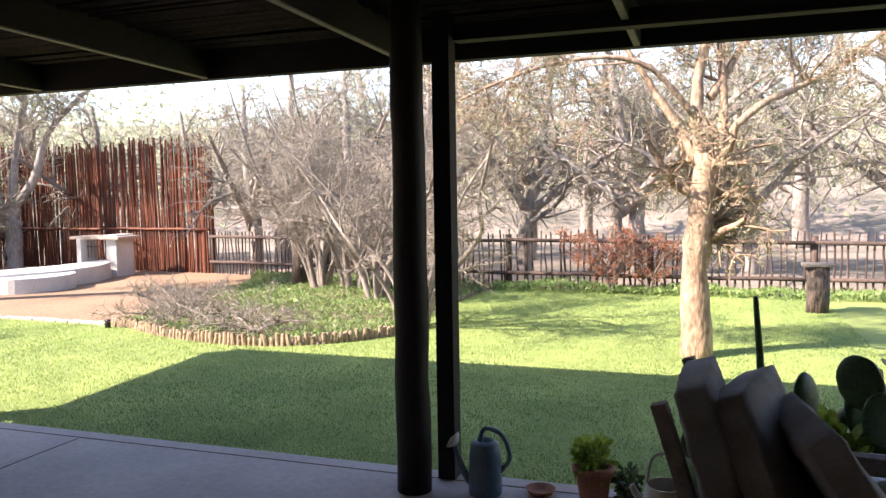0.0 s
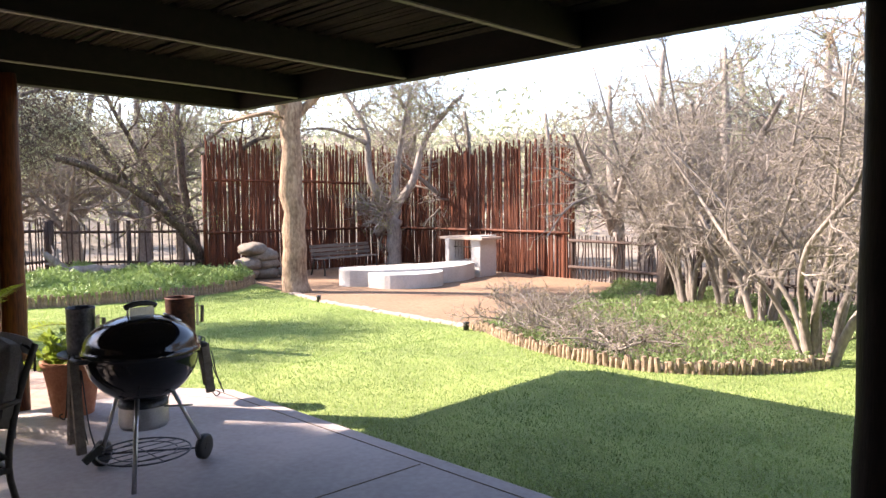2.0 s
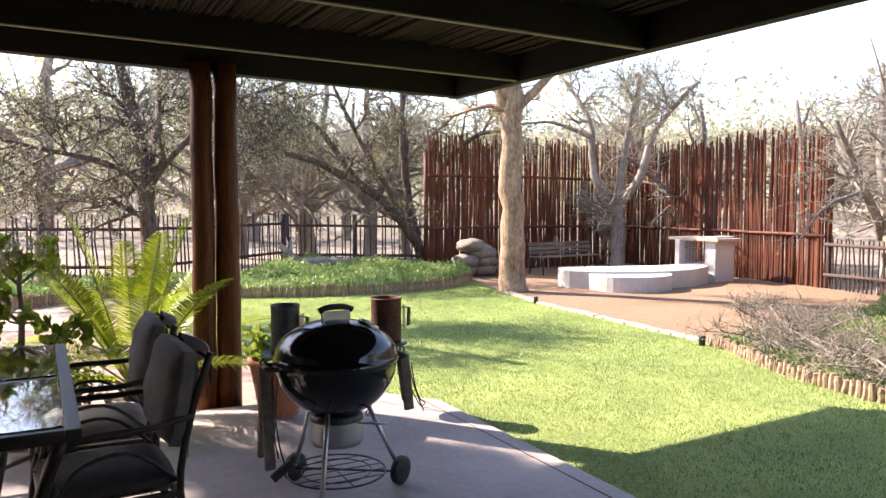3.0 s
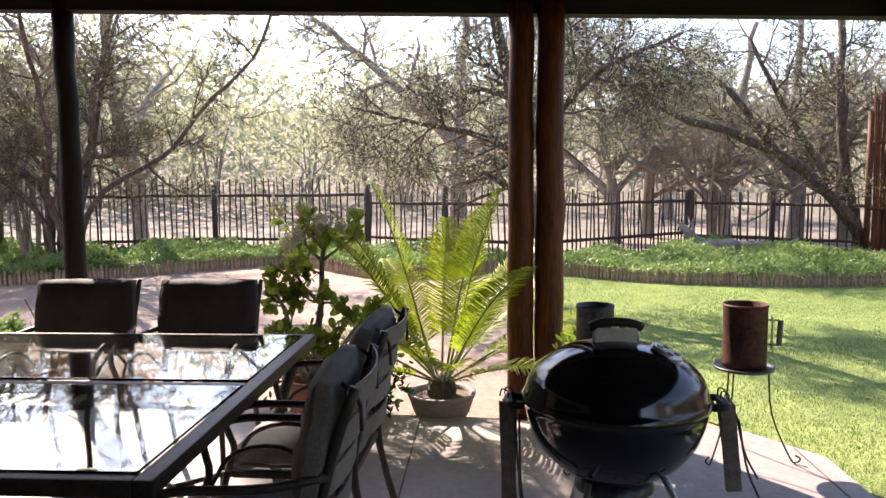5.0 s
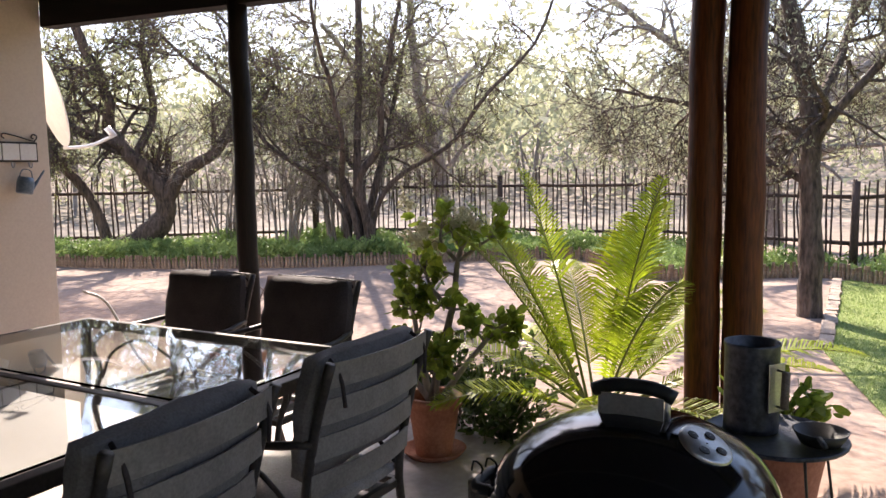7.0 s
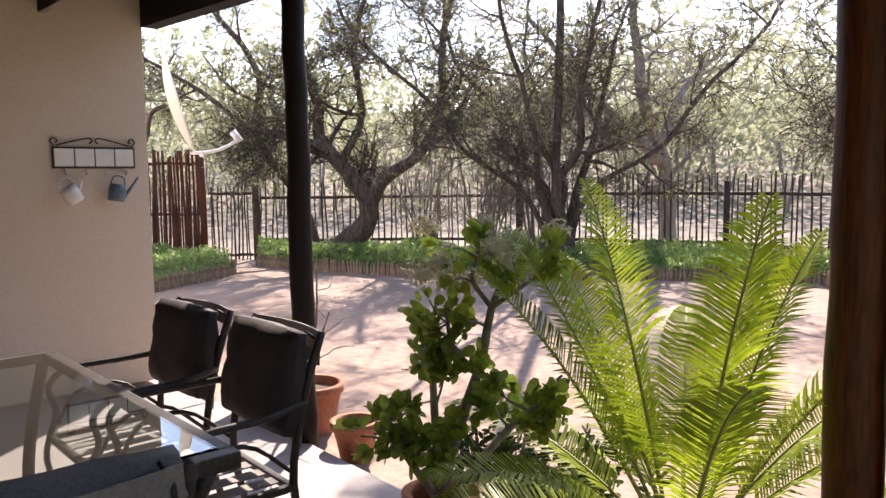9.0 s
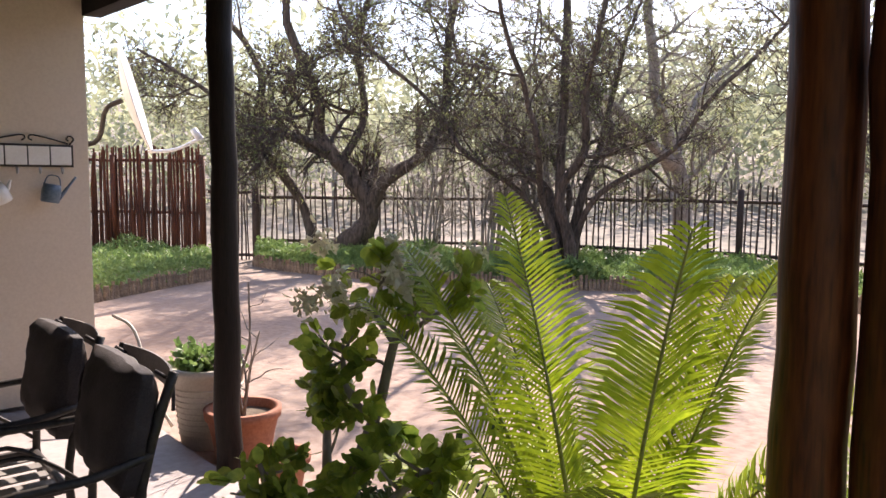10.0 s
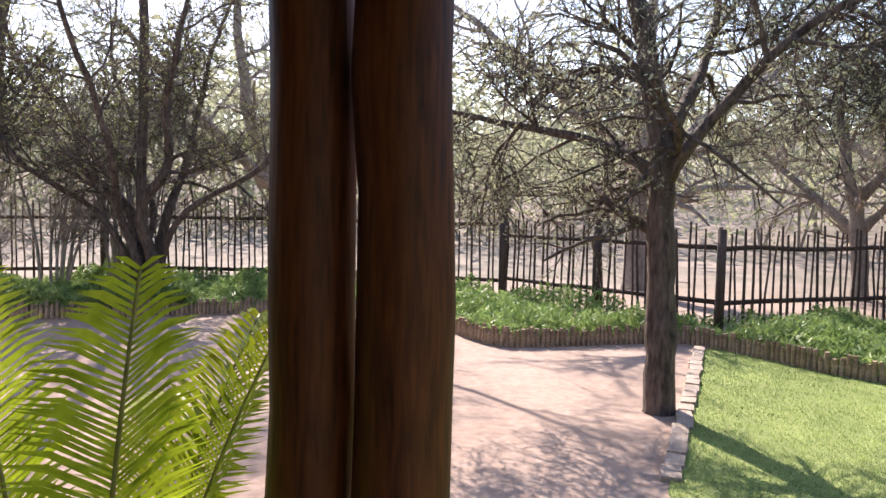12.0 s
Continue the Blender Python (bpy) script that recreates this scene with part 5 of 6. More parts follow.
def jade_tree():
    p = pot("terracotta_pot", pose(-6.68, 1.22, F), pot_profile(0.095, 0.135, 0.31, 0.05), M_TERRA, "plain terracotta pot standing in its saucer on the slab", 0.24, 0.115)
    v, f = lathe([(0.002, 0.004), (0.13, 0.004), (0.16, 0.03), (0.167, 0.03), (0.14, 0.0), (0.002, 0.0)], 32)
    from_lists("saucer", v, f, M_TERRA, p, True)
    top = thing("jade_plant", pose(-6.68, 1.22, 0.22), "jade plant with thick stems, round leaves and cream blossom", "plant")
    rng = np.random.default_rng(77)
    stems = [(V((0.02, 0, 0), (-0.06, 0.02, 0.25), (-0.18, 0.03, 0.5), (-0.26, 0.02, 0.72), (-0.36, 0.05, 0.86)), 0.026, 0.011),
             (V((-0.02, -0.03, 0), (-0.08, -0.12, 0.22), (-0.12, -0.18, 0.42), (-0.18, -0.26, 0.52)), 0.022, 0.009),
             (V((0, 0.03, 0), (-0.06, 0.16, 0.2), (-0.14, 0.28, 0.36), (-0.18, 0.36, 0.42)), 0.018, 0.008),
             (V((-0.16, 0.03, 0.46), (-0.12, -0.06, 0.56), (-0.16, -0.14, 0.68)), 0.014, 0.007), (V((-0.25, 0.02, 0.7), (-0.3, 0.12, 0.78), (-0.34, 0.2, 0.84)), 0.011, 0.006),
             (V((-0.25, 0.02, 0.7), (-0.24, -0.07, 0.8), (-0.3, -0.1, 0.9)), 0.011, 0.006), (V((0.0, -0.02, 0), (0.1, -0.08, 0.18), (0.14, -0.16, 0.34)), 0.018, 0.008), (V((0.01, 0.02, 0), (0.08, 0.08, 0.2), (0.1, 0.16, 0.34)), 0.016, 0.008)]
    tips, outs, low, lowout = [], [], [], []
    chunks = []
    for pts, r0, r1 in stems:
        ln = smooth_line(pts, 12)
        chunks.append(tube(ln, np.linspace(r0, r1, 12), 8))
        for j in range(6):
            s = ln[rng.integers(5, 11)]
            e = s + unit(rng.normal(0, 1, 3) * np.array([1, 1, 0.5]) + np.array([0, 0, 0.5])) * rng.uniform(0.06, 0.15)
            chunks.append(tube([s, (s + e) / 2 + rng.normal(0, 0.01, 3), e], [r1 * 0.8, r1 * 0.6, r1 * 0.45], 5))
            (tips if e[2] > 0.66 else low).append(e)
            (outs if e[2] > 0.66 else lowout).append(unit(e - s))
        (tips if ln[-1][2] > 0.66 else low).append(ln[-1])
        (outs if ln[-1][2] > 0.66 else lowout).append(unit(ln[-1] - ln[-3]))
    for v, f in chunks:
        from_lists("stem", v, f, M_BARK_GREY, top, True)
    cs = [np.array(c) + rng.normal(0, 0.02, 3) for c in low for i in range(2)]
    v, f = leaf_cluster(rng, cs, [o for o in lowout for i in range(2)], 12, 0.062, 0.6)
    tagged(from_lists("foliage", v, f, M_JADE, top, True), kind="stuff")
    v, f = leaf_cluster(rng, tips, outs, 9, 0.062, 0.62)
    tagged(from_lists("foliage", v, f, M_JADE, top, True), kind="stuff")
    for c, o in list(zip(tips, outs))[::2]:
        bits = []
        for i in range(90):
            e = np.array(c) + np.array(o) * 0.06 + np.array([0, 0, 0.065]) + rng.normal(0, 0.022, 3)
            bits.append(([(e + rng.normal(0, 0.009, 3)).tolist() for j in range(4)], [(0, 1, 2), (0, 2, 3), (0, 3, 1), (1, 2, 3)]))
        v, f = join(bits)
        from_lists("blossom", v, f, M_BLOOM, top, False, "cream-white blossom head")


jade_tree()


def cycad():
    c = (-7.12, 1.95)
    z = ground_z(*c)
    pot("bowl_pot", pose(c[0], c[1], z), [(0.14, 0.0), (0.18, 0.07), (0.205, 0.15), (0.215, 0.17), (0.22, 0.19), (0.195, 0.19), (0.19, 0.17), (0.15, 0.1)], M_GREYPOT, "low grey-brown clay bowl holding a cycad", 0.16, 0.19)
    top = thing("cycad", pose(c[0], c[1], z + 0.165), "large cycad with arching bright green feather fronds", "plant")
    v, f = lathe([(0.085, -0.02), (0.1, 0.05), (0.08, 0.1), (0.03, 0.13), (0.004, 0.135)], 16)
    from_lists("crown_base", v, f, M_BARK_DARK, top, False, "scaly brown stem base")
    rng = np.random.default_rng(31)
    specs = [(-95, 76, 1.35, 0.3), (60, 76, 1.3, 0.3), (-110, 58, 1.25, 0.5), (40, 55, 1.15, 0.6), (-75, 66, 1.3, 0.45), (150, 72, 1.2, 0.4), (-60, 62, 1.2, 0.5), (115, 60, 1.15, 0.5), (180, 66, 1.2, 0.5), (-150, 50, 1.15, 0.7), (150, 45, 1.1, 0.8),
             (-20, 40, 1.0, 0.9), (10, 30, 0.95, 0.9), (113, 28, 1.35, 0.85), (124, 20, 1.3, 0.8), (-88, 30, 1.15, 0.9), (135, 40, 1.1, 0.8), (-125, 32, 1.05, 1.0), (60, 22, 0.95, 0.9), (-45, 24, 0.9, 1.0)]
    for az, el, length, droop in specs:
        a, e = math.radians(az), math.radians(el)
        pts, p, d = [], np.array([0.04 * math.cos(a), 0.04 * math.sin(a), 0.09]), np.array([math.cos(a) * math.cos(e), math.sin(a) * math.cos(e), math.sin(e)])
        n = 46
        flat = unit(np.array([math.cos(a), math.sin(a), 0]))
        for i in range(n):
            pts.append(p.copy())
            p = p + d * length / n
            d = unit(d + flat * droop * 0.02 * (i / n) - np.array([0, 0, 1]) * droop * 0.037 * (i / n))
        pts = np.array(pts)
        fr = rod("frond", pts, np.linspace(0.009, 0.003, n), M_STALK, top, 6)
        v, f = [], []
        for i in range(11 * 2, n * 2 - 1):
            t = i / (n * 2)
            b = pts[i // 2] * (1 - (i % 2) / 2) + pts[min(i // 2 + 1, n - 1)] * (i % 2) / 2
            along = unit(pts[min(i // 2 + 1, n - 1)] - pts[i // 2 - 1])
            side = unit(np.cross(along, np.array([0, 0, 1.0]) + flat * 0.3))
            upn = np.cross(side, along)
            size = 0.215 * math.sin(math.pi * min(1.0, (t - 0.22) / 0.78 * 0.86 + 0.14)) ** 0.7 + 0.015
            for s in (-1, 1):
                w = unit(side * s + along * 0.55 + upn * 0.35 + rng.normal(0, 0.05, 3))
                th = np.cross(w, upn)
                k = len(v)
                mid = b + w * size * 0.55
                tip = b + w * size - np.array([0, 0, size * 0.3]) + along * size * 0.16
                ww = 0.0055
                v += [(b - th * ww * 0.6).tolist(), (b + th * ww * 0.6).tolist(), (mid + th * ww).tolist(), (mid - th * ww).tolist(), tip.tolist()]
                f += [(k, k + 1, k + 2, k + 3), (k + 3, k + 2, k + 4)]
        tagged(from_lists("leaflet", v, f, M_CYCAD, fr), kind="stuff")


cycad()


def shrub(name, m, r, h, n, mat, label, seed, size=0.035, stems=9):
    top = thing(name, m, label, "plant")
    rng = np.random.default_rng(seed)
    chunks, cs, os_ = [], [], []
    for i in range(stems):
        a = rng.uniform(0, 6.28)
        e = np.array([r * math.cos(a) * rng.uniform(0.2, 0.9), r * math.sin(a) * rng.uniform(0.2, 0.9), h * rng.uniform(0.6, 0.95)])
        ln = smooth_line([(0.02 * math.cos(a), 0.02 * math.sin(a), 0), tuple(e * np.array([0.4, 0.4, 0.5])), tuple(e)], 8)
        chunks.append(tube(ln, np.linspace(0.007, 0.003, 8), 5))
        for j in range(n):
            q = ln[rng.integers(2, 8)] + rng.normal(0, r * 0.2, 3)
            q[2] = max(q[2], 0.02)
            cs.append(q)
            os_.append(unit(q - np.array([0, 0, h * 0.3])))
    v, f = join(chunks)
    tagged(from_lists("stem_cluster", v, f, M_BARK_GREY, top), kind="stuff")
    v, f = leaf_cluster(rng, cs, os_, 5, size, 0.5)
    tagged(from_lists("foliage", v, f, mat, top), kind="stuff")
    return top


M_DEEP = material("deep_green_leaf", (0.03, 0.06, 0.018), (0.10, 0.15, 0.04), 5, 0.4, 0.0, 30, through_light=0.25, vary=0.4)
shrub("low_shrub", pose(-7.12, 1.42, ground_z(-7.12, 1.42)), 0.36, 0.5, 26, M_DEEP, "low dark green leafy shrub at the slab edge", 5, 0.045, 14)
shrub("low_shrub", pose(-7.25, 1.02, ground_z(-7.25, 1.02)), 0.36, 0.5, 22, M_DEEP, "low dark green leafy shrub behind the jade pot", 6, 0.045, 12)
pot("patterned_pot", pose(-6.60, 2.84, F), pot_profile(0.14, 0.2, 0.40, 0.04), M_TERRA, "pinkish terracotta planter with dark incised strokes", 0.32, 0.17)
shrub("pot_plant", pose(-6.60, 2.84, 0.28), 0.2, 0.22, 14, M_JADE, "bright green leafy plant growing in the terracotta planter", 7, 0.06, 9)
pot("terracotta_pot", pose(-7.34, -0.74, ground_z(-7.34, -0.74)), pot_profile(0.15, 0.2, 0.3, 0.05), M_TERRA, "wide terracotta pot with bare twigs beside the slim pole", 0.25, 0.18)
twigs = thing("bare_twig_plant", pose(-7.34, -0.74, ground_z(-7.34, -0.74) + 0.24), "bare branching twigs rising from the terracotta pot", "plant")
mesh = tree_mesh(71, [(V((0, 0, 0), (0.03, 0.02, 0.2), (0.0, 0.1, 0.45), (0.05, 0.2, 0.8)), 0.012, 0.005), (V((0, 0, 0), (-0.05, -0.06, 0.2), (-0.05, -0.2, 0.5)), 0.01, 0.004), (V((0, 0.01, 0), (0.02, 0.14, 0.3), (0.05, 0.32, 0.55)), 0.01, 0.004)], [(3, 0.28, 0.35)], 2, 0.1, 0.002, 0, 0.02)
from_lists("twig", mesh[0][0], mesh[0][1], M_BARK_GREY, twigs)
pot("terracotta_pot", pose(-7.26, -0.14, ground_z(-7.26, -0.14)), pot_profile(0.09, 0.13, 0.22, 0.04), M_TERRA, "small terracotta pot at the foot of the slim pole", 0.18, 0.11)
pot("ribbed_planter", pose(-7.30, -1.12, ground_z(-7.30, -1.12)), pot_profile(0.16, 0.21, 0.48, 0.05), M_CREAM, "tall cream planter with fine ribs full of green tufts", 0.43, 0.19, 40, 9)
shrub("pot_plant", pose(-7.30, -1.12, ground_z(-7.30, -1.12) + 0.42), 0.2, 0.13, 26, M_COVER, "tufted green succulents filling the cream planter", 9, 0.05, 9)
rod("garden_hose", smooth_line([(-7.03, -2.0, 0.55), (-7.12, -1.85, 0.45), (-7.14, -1.6, 0.1), (-7.2, -1.45, -0.1)], 16), 0.011, M_CREAM, None, 8)
tagged(bpy.data.objects["garden_hose"], "pale garden hose hanging down from the wall corner", "hose")


# ---- wall rack and dish ----
def wall_rack():
    y = -2.208
    top = thing("wall_rack", pose(-6.61, y, 1.59), "black iron coat rack with four white tiles on the wall", "rack")
    part("frame", box(bmesh.new(), (0.54, 0.012, 0.145), (0, 0, 0), 0.003), M_IRON, top)
    for i in range(4):
        part("tile", box(bmesh.new(), (0.122, 0.008, 0.118), (-0.195 + i * 0.13, 0.010, 0), 0.003), M_TILE, top, "pale painted tile")
        rod("hook", smooth_line([(-0.195 + i * 0.13, 0.006, -0.07), (-0.195 + i * 0.13, 0.02, -0.11), (-0.195 + i * 0.13, 0.045, -0.105), (-0.195 + i * 0.13, 0.05, -0.08)], 10), 0.005, M_ALU, top, 6)
    for s in (-1, 1):
        rod("scroll", smooth_line([(s * 0.25, 0, 0.075), (s * 0.275, 0, 0.11), (s * 0.25, 0, 0.13), (s * 0.23, 0, 0.11), (s * 0.245, 0, 0.098)], 14), 0.005, M_IRON, top, 6)
        rod("scroll", smooth_line([(s * 0.24, 0, 0.08), (s * 0.13, 0, 0.11), (s * 0.03, 0, 0.13), (s * 0.01, 0, 0.11), (s * 0.03, 0, 0.095)], 14), 0.005, M_IRON, top, 6)


wall_rack()


def jug(name, m, mat, label, spout):
    top = thing(name, m, label, "jug")
    v, f = lathe([(0.002, -0.058), (0.05, -0.058), (0.055, -0.05), (0.058, 0.02), (0.05, 0.058), (0.046, 0.058), (0.052, 0.02), (0.05, -0.045), (0.002, -0.05)], 24)
    from_lists("body", v, f, mat, top, True)
    rod("handle", smooth_line([(0.05, 0, 0.05), (0.03, 0, 0.11), (-0.03, 0, 0.11), (-0.05, 0, 0.05)], 12), 0.004, mat, top, 6)
    rod("spout", smooth_line(spout, 8), [0.012] * 4 + [0.008] * 4, mat, top, 8)


jug("hanging_jug", pose(-6.43, -2.13, 1.345, 0, 28, 0), M_TILE, "small white enamel jug hanging from the rack", [(-0.05, 0, 0.0), (-0.08, 0, 0.03), (-0.10, 0, 0.05)])
jug("toy_watering_can", pose(-6.72, -2.13, 1.35, 0, -10, 0), M_BLUE, "small blue-grey enamel watering can hanging from the rack", [(-0.05, 0, -0.03), (-0.09, 0, 0.05), (-0.13, 0, 0.13)])

bm = box(bmesh.new(), (0.28, 7.0, 3.0), (0, 0, 1.5), 0.01)
ob = part("wall_west", bm, M_WALL)
ob.matrix_world = pose(-6.85, -6.02, -0.15)
tagged(ob, "cream plastered west wall of the house", "wall", kind="structure")


def dish():
    top = thing("satellite_dish", pose(-7.56, -3.02, 2.08), "white satellite dish on a bracket at the house corner", "dish")
    prof = [(0.002, -0.075)] + [(0.42 * t, -0.075 + 0.075 * t * t) for t in np.linspace(0.15, 1, 8)] + [(0.425, 0.004), (0.42, 0.010)] + [(0.41 * t, -0.065 + 0.075 * t * t) for t in np.linspace(0.95, 0.05, 8)]
    v, f = lathe(prof, 40)
    o = from_lists("reflector", v, f, M_DISH, top, True)
    o.matrix_basis = Vector((-0.885, 0.39, 0.25)).to_track_quat("Z", "Y").to_matrix().to_4x4()
    rod("arm", smooth_line([(-0.08, 0.03, -0.42), (-0.25, 0.16, -0.40), (-0.42, 0.3, -0.30)], 8), 0.014, M_DISH, top, 8)
    rod("feed", [(-0.40, 0.28, -0.31), (-0.36, 0.25, -0.24)], 0.03, M_DISH, top, 10)
    rod("bracket", smooth_line([(0.08, -0.05, -0.02), (0.2, -0.08, -0.1), (0.28, -0.08, -0.35), (0.57, -0.08, -0.38)], 14), 0.02, M_IRON, top, 8)


dish()


# ---- seat, fire place and bench ----
def fire_seat():
    top = thing("fire_place", pose(-12.5, 11.5, 0), "white plastered outdoor fire place with a low curved seat", "fireplace")
    T = lambda pts: [(x + 12.5, y - 11.5) for x, y in pts]
    g = ground_z(-12.5, 11.5)
    wall_line = smooth_line([(x, y, 0) for x, y in T([(-13.25, 10.22), (-12.9, 10.2), (-12.4, 10.7), (-12.0, 11.6), (-12.0, 12.5), (-12.35, 13.3)])], 20)[:, :2]
    back = [(-13.6, 10.5), (-13.3, 11.5), (-13.0, 12.5), (-13.0, 13.4)]
    prism([tuple(p) for p in wall_line] + T(back)[::-1], g - 0.05, 0.13, "seat_wall", M_WHITE, top, 0.02)
    a = np.linspace(-2.4, 1.4, 24)
    prism([(-12.5 + 12.5 + 0.72 * math.cos(t) + 0.25, -0.35 + 0.80 * math.sin(t)) for t in a], g - 0.05, 0.085, "fire_bowl", M_WHITE, top, 0.02, "rounded white plaster drum")
    part("chimney_pier", box(bmesh.new(), (0.28, 0.55, 0.98), (0.02, 2.25, g + 0.44), 0.015), M_WHITE, top)
    part("chimney_pier", box(bmesh.new(), (0.12, 0.5, 0.9), (-0.72, 2.05, g + 0.4), 0.015), M_WHITE, top)
    part("counter_slab", box(bmesh.new(), (1.35, 0.7, 0.06), (-0.35, 2.2, 0.65), 0.012), M_STONE, top, "grey stone counter slab")
    part("hearth", box(bmesh.new(), (0.62, 0.4, 0.3), (-0.38, 2.2, g + 0.2), 0.01), M_WHITE, top)
    grate = part("grate", box(bmesh.new(), (0.56, 0.02, 0.02), (-0.38, 1.97, 0.45), 0.004), M_IRON, top)
    for i in range(6):
        rod("bar", [(-0.62 + i * 0.095, 1.97, 0.2), (-0.62 + i * 0.095, 1.97, 0.58)], 0.006, M_IRON, grate, 5)


fire_seat()


def slat_bench():
    top = thing("slat_bench", pose(-15.6, 12.15, ground_z(-15.6, 12.15), 0, 0, -85), "long dark slatted garden bench before the screen fence", "bench")
    for s in (-0.85, 0.85):
        rod("frame", smooth_line([(s, 0.25, 0), (s, 0.2, 0.38), (s, -0.1, 0.4), (s, -0.2, 0.7)], 12), 0.02, M_IRON, top, 6)
        rod("leg", [(s, -0.25, 0), (s, -0.1, 0.4)], 0.02, M_IRON, top, 6)
    for i in range(4):
        part("seat_slat", box(bmesh.new(), (1.9, 0.075, 0.025), (0, 0.2 - i * 0.095, 0.41), 0.005), M_WOOD, top)
    for i in range(3):
        part("back_slat", box(bmesh.new(), (1.9, 0.025, 0.07), (0, -0.12 - i * 0.03, 0.5 + i * 0.095), 0.005), M_WOOD, top)


slat_bench()


def lump(size, seed, rough=0.18):
    bm = bmesh.new()
    bmesh.ops.create_icosphere(bm, subdivisions=3, radius=1.0)
    for v in bm.verts:
        n = v.co.normalized()
        k = 1 + rough * noise.noise(n * 1.7 + Vector((seed, 0, 0))) + rough * 0.4 * noise.noise(n * 5 + Vector((0, seed, 0)))
        v.co = Vector((n.x * size[0], n.y * size[1], n.z * size[2])) * k
    return bm


rng = random.Random(17)
for i, (dx, dy, z, s) in enumerate(((0, -0.25, 0.12, 0.3), (0, 0.25, 0.12, 0.32), (0.05, -0.2, 0.34, 0.3), (0.0, 0.25, 0.34, 0.33), (0.02, 0.2, 0.52, 0.34), (0.0, -0.05, 0.66, 0.33), (0.25, -0.62, 0.12, 0.2), (0.2, 0.66, 0.13, 0.2))):
    ob = part("boulder", lump((s, s * 1.1, s * 0.5), i * 3.1), M_SACK, None, "", True)
    ob.matrix_world = pose(-15.9 + dx, 9.85 + dy, ground_z(-15.9, 9.85) + z + 0.02, 0, 0, rng.uniform(0, 360))
    tagged(ob, "weathered grey-brown stone in a stacked heap", "stone", "stone heap")

log = thing("fallen_log", pose(-17.4, 6.9, ground_z(-17.4, 6.9) + 0.12), "weathered fallen log with a raised broken limb in the bed", "log")
mesh = tree_mesh(88, [(V((0, -1.0, 0.05), (0.1, -0.2, 0.15), (0, 0.6, 0.12), (0.1, 1.3, 0.05)), 0.17, 0.11), (V((0, -0.5, 0.12), (0.1, -0.75, 0.35), (0.0, -1.0, 0.6)), 0.11, 0.06)], [(3, 0.5, 0.3)], 1, 0.2, 0.006, 0, 0.02)
from_lists("trunk", mesh[0][0], mesh[0][1], M_BARK_GREY, log)

post = thing("bird_table", pose(1.37, 10.97, ground_z(1.37, 10.97)), "short timber stump carrying a flat board on the lawn", "bird table")
rod("stump", [(0, 0, -0.05), (0.01, 0, 0.3), (0, 0, 0.62)], 0.14, M_BARK_DARK, post, 14)
part("board", box(bmesh.new(), (0.38, 0.3, 0.035), (0, 0, 0.64), 0.006), M_WOOD, post)
ob = rod("tree_stump", [(-7.1, 12.3, -0.2), (-7.1, 12.32, 0.4), (-7.08, 12.3, 1.0), (-7.1, 12.28, 1.25)], [0.15, 0.13, 0.12, 0.11], M_BARK_DARK, None, 14)
tagged(ob, "dark upright dead tree stump in the log-edged bed", "stump")
for x, y in ((-11.24, 8.30), (-7.34, 7.80)):
    ob = rod("garden_light", [(x, y, ground_z(x, y)), (x, y, ground_z(x, y) + 0.09), (x, y, ground_z(x, y) + 0.12)], [0.035, 0.035, 0.045], M_PLASTIC, None, 10)
    tagged(ob, "small black ground light at the lawn edge", "light")

M_LEAF_RUST = material("rusty_dry_leaf", (0.18, 0.06, 0.03), (0.42, 0.16, 0.08), 2.0, 0.8, 0, 12, through_light=0.3, vary=0.3)
for x, sc in ((-1.45, 1.0), (-0.85, 0.85)):
    st = [(V((0, 0, 0), (0.15 * math.cos(a), 0.1 * math.sin(a), 0.4), (0.5 * math.cos(a), 0.18 * math.sin(a), 0.75), (0.7 * math.cos(a), 0.2 * math.sin(a), 0.95)), 0.012, 0.004) for a in (0.2, 1.2, 2.2, 3.2, 4.2, 5.3)]
    tree("dry_creeper", pose(x, 12.3, ground_z(x, 12.3)) @ Matrix.Diagonal((sc, sc, sc, 1)), "rust-red dry leafy bush leaning on the fence", "bush", M_BARK_PALE, M_LEAF_RUST, tree_mesh(
        int(430 - 10 * x), st, [(6, 0.35, 0.2), (4, 0.2, 0.1)], 5, 0.12, 0.0025, 4, 0.03, lift=0.0), "dry creepers")

# dead twigs lying in the log-edged bed
for i, (x, y, t) in enumerate(((-6.6, 8.0, 20), (-5.7, 7.9, 100), (-6.9, 8.8, 160), (-5.0, 7.6, 230), (-7.3, 9.3, 300))):
    st = [(V((0, 0, 0.05), (0.3 * math.cos(a), 0.3 * math.sin(a), 0.18), (0.7 * math.cos(a), 0.7 * math.sin(a), 0.2 + 0.1 * (i % 3))), 0.016, 0.005) for a in (0, 1.3, 2.4, 3.6, 5.0)]
    tree("dead_bush", pose(x, y, ground_z(x, y), 0, 0, t), "pale dead twiggy bush lying in the log-edged bed", "bush", M_BARK_PALE, M_LEAF_DRY, tree_mesh(
        400 + i, st, [(5, 0.35, 0.2), (4, 0.2, 0.1)], 7, 0.14, 0.003, 1, 0.016, lift=0.03), "dead bushes")


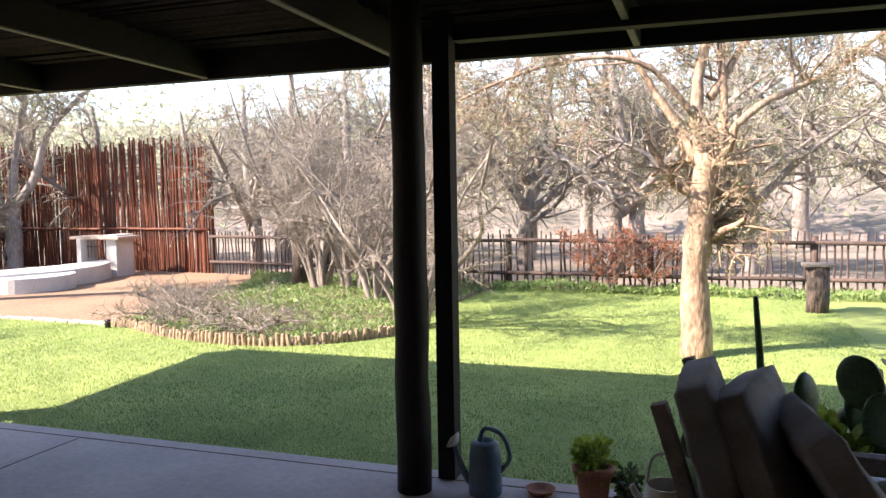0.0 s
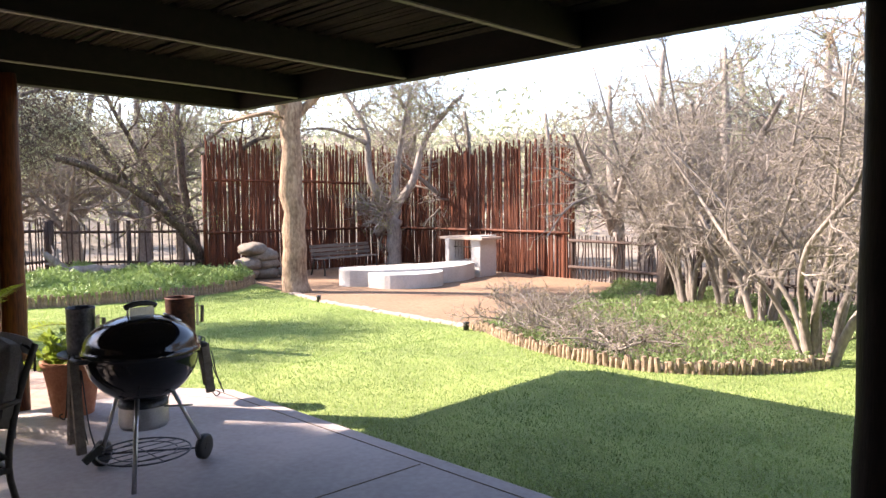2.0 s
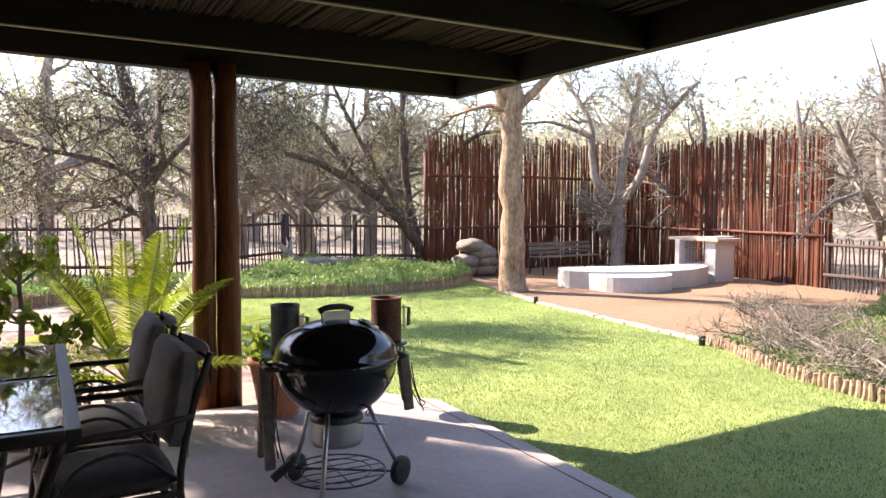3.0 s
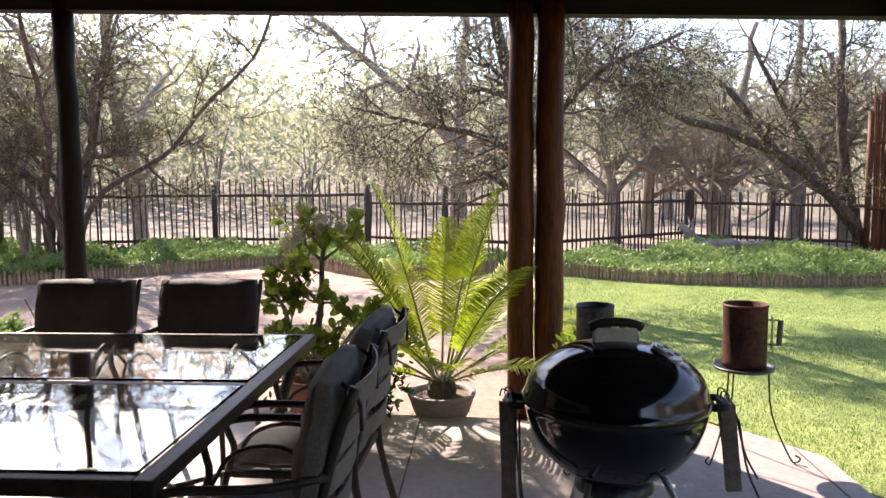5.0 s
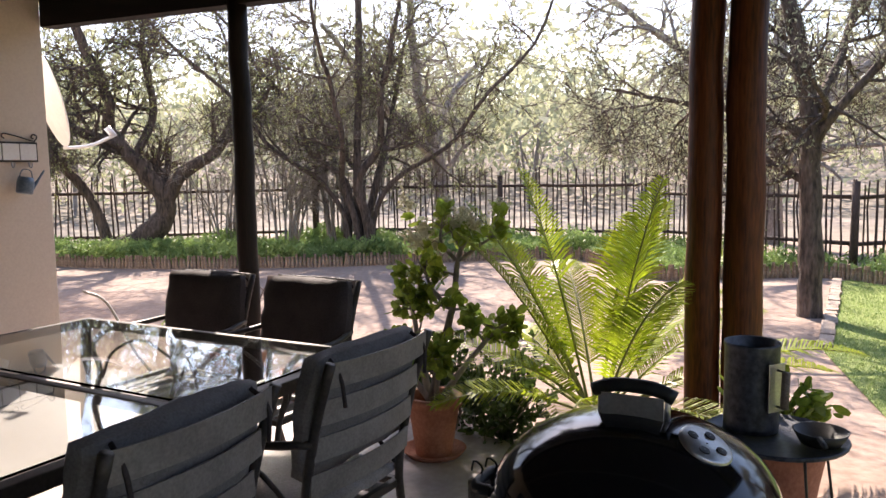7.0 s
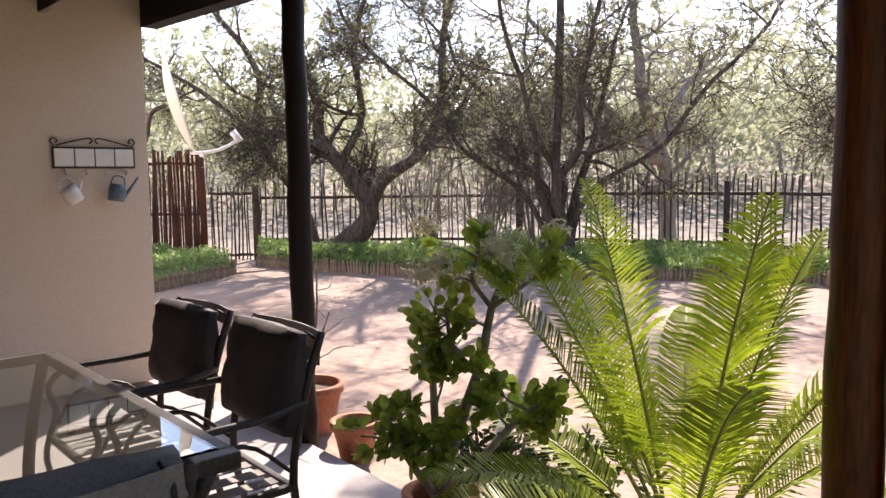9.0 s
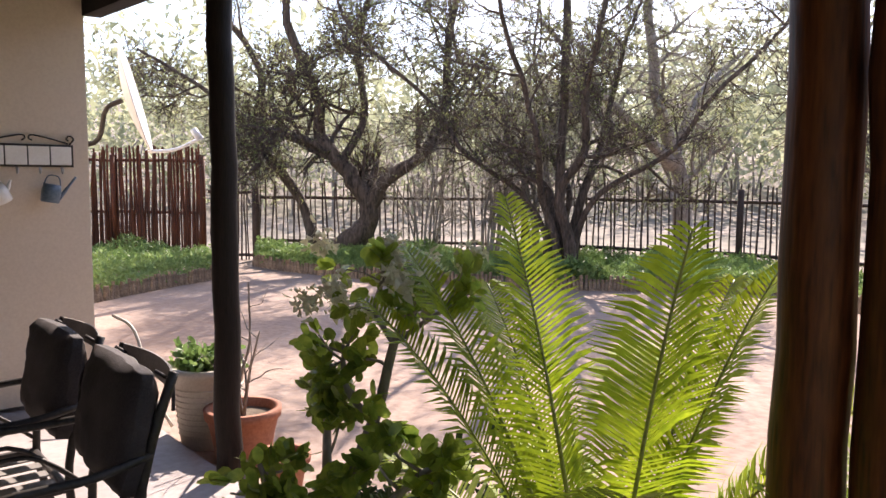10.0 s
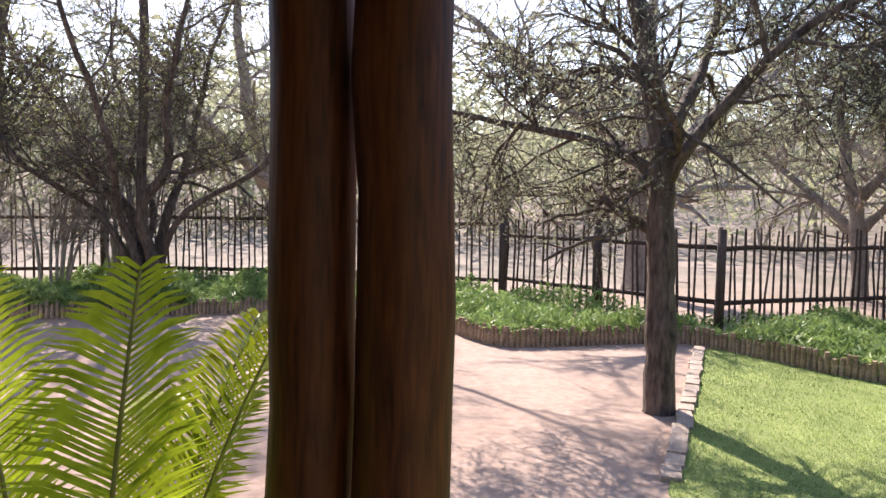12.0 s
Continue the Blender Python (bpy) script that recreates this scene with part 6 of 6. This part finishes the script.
# ---- seating at the veranda's lawn side ----
def lounge_chair():
    top = thing("lounge_chair", pose(0.34, 2.82, F, 0, 0, 84), "dark timber lounge chair piled with grey cushions", "chair")
    for s in (-0.36, 0.36):
        part("side_frame", box(bmesh.new(), (0.06, 0.8, 0.07), (s, 0, 0.55), 0.006), M_WOOD, top)
        for y in (-0.34, 0.34):
            part("leg", box(bmesh.new(), (0.06, 0.06, 0.54), (s, y, 0.27), 0.006), M_WOOD, top)
        part("back_post", box(bmesh.new(), (0.05, 0.05, 0.6), (s, 0.36, 0.62), 0.005, Matrix.Rotation(0.3, 4, "X").inverted()), M_WOOD, top)
    part("seat_board", box(bmesh.new(), (0.7, 0.7, 0.05), (0, 0, 0.3), 0.006), M_WOOD, top)
    c = part("seat_cushion", soft_box((0.66, 0.68, 0.15), 31, 0.75), M_PAD, top, "thick grey seat cushion", True)
    c.matrix_basis = pose(0, 0, 0.4)
    for i, (x, y, z, rx, rz) in enumerate(((0.0, 0.31, 0.70, 74, 3), (0.02, 0.13, 0.68, 68, -9), (-0.04, -0.09, 0.62, 56, 14))):
        c = part("back_cushion", soft_box((0.56, 0.5, 0.15), 33 + i, 0.72, 8, 0.012), M_PAD, top, "leaning grey cushion", True)
        c.matrix_basis = pose(x, y, z, rx, 0, rz)


lounge_chair()


def low_table():
    top = thing("low_table", pose(1.02, 3.15, F), "low dark-framed table with white slats", "table")
    for y in (-0.3, 0.3):
        part("rail", box(bmesh.new(), (0.9, 0.05, 0.06), (0, y, 0.44), 0.005), M_STEEL, top)
    for x in (-0.42, 0.42):
        for y in (-0.3, 0.3):
            part("leg", box(bmesh.new(), (0.05, 0.05, 0.42), (x, y, 0.21), 0.005), M_STEEL, top)
    for i in range(7):
        part("slat", box(bmesh.new(), (0.92, 0.085, 0.022), (0, -0.285 + i * 0.095, 0.482), 0.004), M_WHITEWOOD, top)


low_table()


def cactus_pot(m, label, pads, seed, spear=0.0):
    p = pot("cactus_pot", m, pot_profile(0.15, 0.2, 0.3, 0.05), M_GREYPOT, "grey clay pot with a cactus at the slab edge", 0.26, 0.18)
    top = thing("prickly_pear", m @ pose(0, 0, 0.25), label, "cactus")
    rng = random.Random(seed)
    for i in range(pads):
        a = rng.uniform(0, 6.28)
        z = 0.1 + 0.13 * (i // 3)
        bm = lump((0.095, 0.03, 0.125), seed + i, 0.06)
        o = part("pad", bm, M_CACTUS, top, "", True)
        o.matrix_basis = pose(0.11 * math.cos(a) * (1 + i % 3 * 0.5), 0.11 * math.sin(a) * (1 + i % 3 * 0.5), z, rng.uniform(-25, 25), rng.uniform(-25, 25), rng.uniform(0, 360))
    if spear:
        rod("spear", smooth_line([(0.15, -0.02, 0), (0.16, 0, spear * 0.5), (0.13, 0, spear)], 10), np.linspace(0.026, 0.012, 10), M_CACTUS, top, 8)


cactus_pot(pose(0.08, 3.72, F), "dark green prickly pear pads with one tall spear", 6, 3, 0.85)
cactus_pot(pose(0.53, 3.70, F), "broad green cactus pads spilling from a grey pot", 10, 8)
shrub("succulent", pose(0.50, 3.66, 0.24), 0.2, 0.22, 10, M_JADE, "yellow-green rosette succulent in the grey pot", 21, 0.09, 7)
shrub("pot_plant", pose(0.95, 3.85, F), 0.3, 0.75, 10, M_LEAF_GREY, "loose grey-leaved shrub at the slab edge", 22, 0.05, 10)


def watering_can():
    top = thing("watering_can", pose(-1.10, 3.78, F, 0, 0, 10), "grey-blue plastic watering can on the slab edge", "watering can")
    v, f = lathe([(0.002, 0.0), (0.085, 0.0), (0.09, 0.02), (0.085, 0.2), (0.075, 0.27), (0.045, 0.29), (0.04, 0.285), (0.002, 0.24)], 28)
    from_lists("body", v, f, M_CAN, top, True)
    rod("handle", smooth_line([(0.08, 0, 0.12), (0.13, 0, 0.2), (0.09, 0, 0.32), (0.0, 0, 0.35), (-0.03, 0, 0.28)], 16), 0.013, M_CAN, top, 8)
    rod("spout", smooth_line([(-0.08, 0, 0.06), (-0.13, 0, 0.15), (-0.16, 0, 0.26)], 10), np.linspace(0.022, 0.014, 10), M_CAN, top, 10)
    v, f = lathe([(0.002, 0.012), (0.05, 0.0), (0.045, -0.012), (0.014, -0.035)], 20)
    o = from_lists("rose", v, f, M_CREAM, top, True, "pale round sprinkler rose")
    o.matrix_basis = pose(-0.175, 0, 0.285, 0, -50, 0)


watering_can()
pot("terracotta_pot", pose(-0.54, 3.84, F), pot_profile(0.07, 0.095, 0.19, 0.04), M_TERRA, "small terracotta pot with a tuft of green at the slab edge", 0.16, 0.08)
shrub("pot_plant", pose(-0.54, 3.84, 0.10), 0.1, 0.14, 14, M_JADE, "small bright green tuft in the terracotta pot", 25, 0.045, 7)
shrub("pot_plant", pose(-0.36, 3.90, F), 0.1, 0.15, 10, M_DEEP, "small dark potless plant on the slab edge", 26, 0.04, 6)
v, f = lathe([(0.002, 0.005), (0.05, 0.004), (0.075, 0.03), (0.08, 0.03), (0.06, 0.0), (0.002, 0.0)], 20)
ob = from_lists("saucer", v, f, M_TERRA, None, True)
ob.matrix_world = pose(-0.82, 3.86, F)
tagged(ob, "small clay saucer lying on the slab edge", "saucer")
jug("garden_jug", pose(-0.16, 3.42, 0.10) @ Matrix.Diagonal((1.8, 1.8, 2.4, 1)), M_CREAM, "pale enamel jug standing on the slab", [(-0.05, 0, 0.0), (-0.07, 0, 0.03), (-0.085, 0, 0.05)])
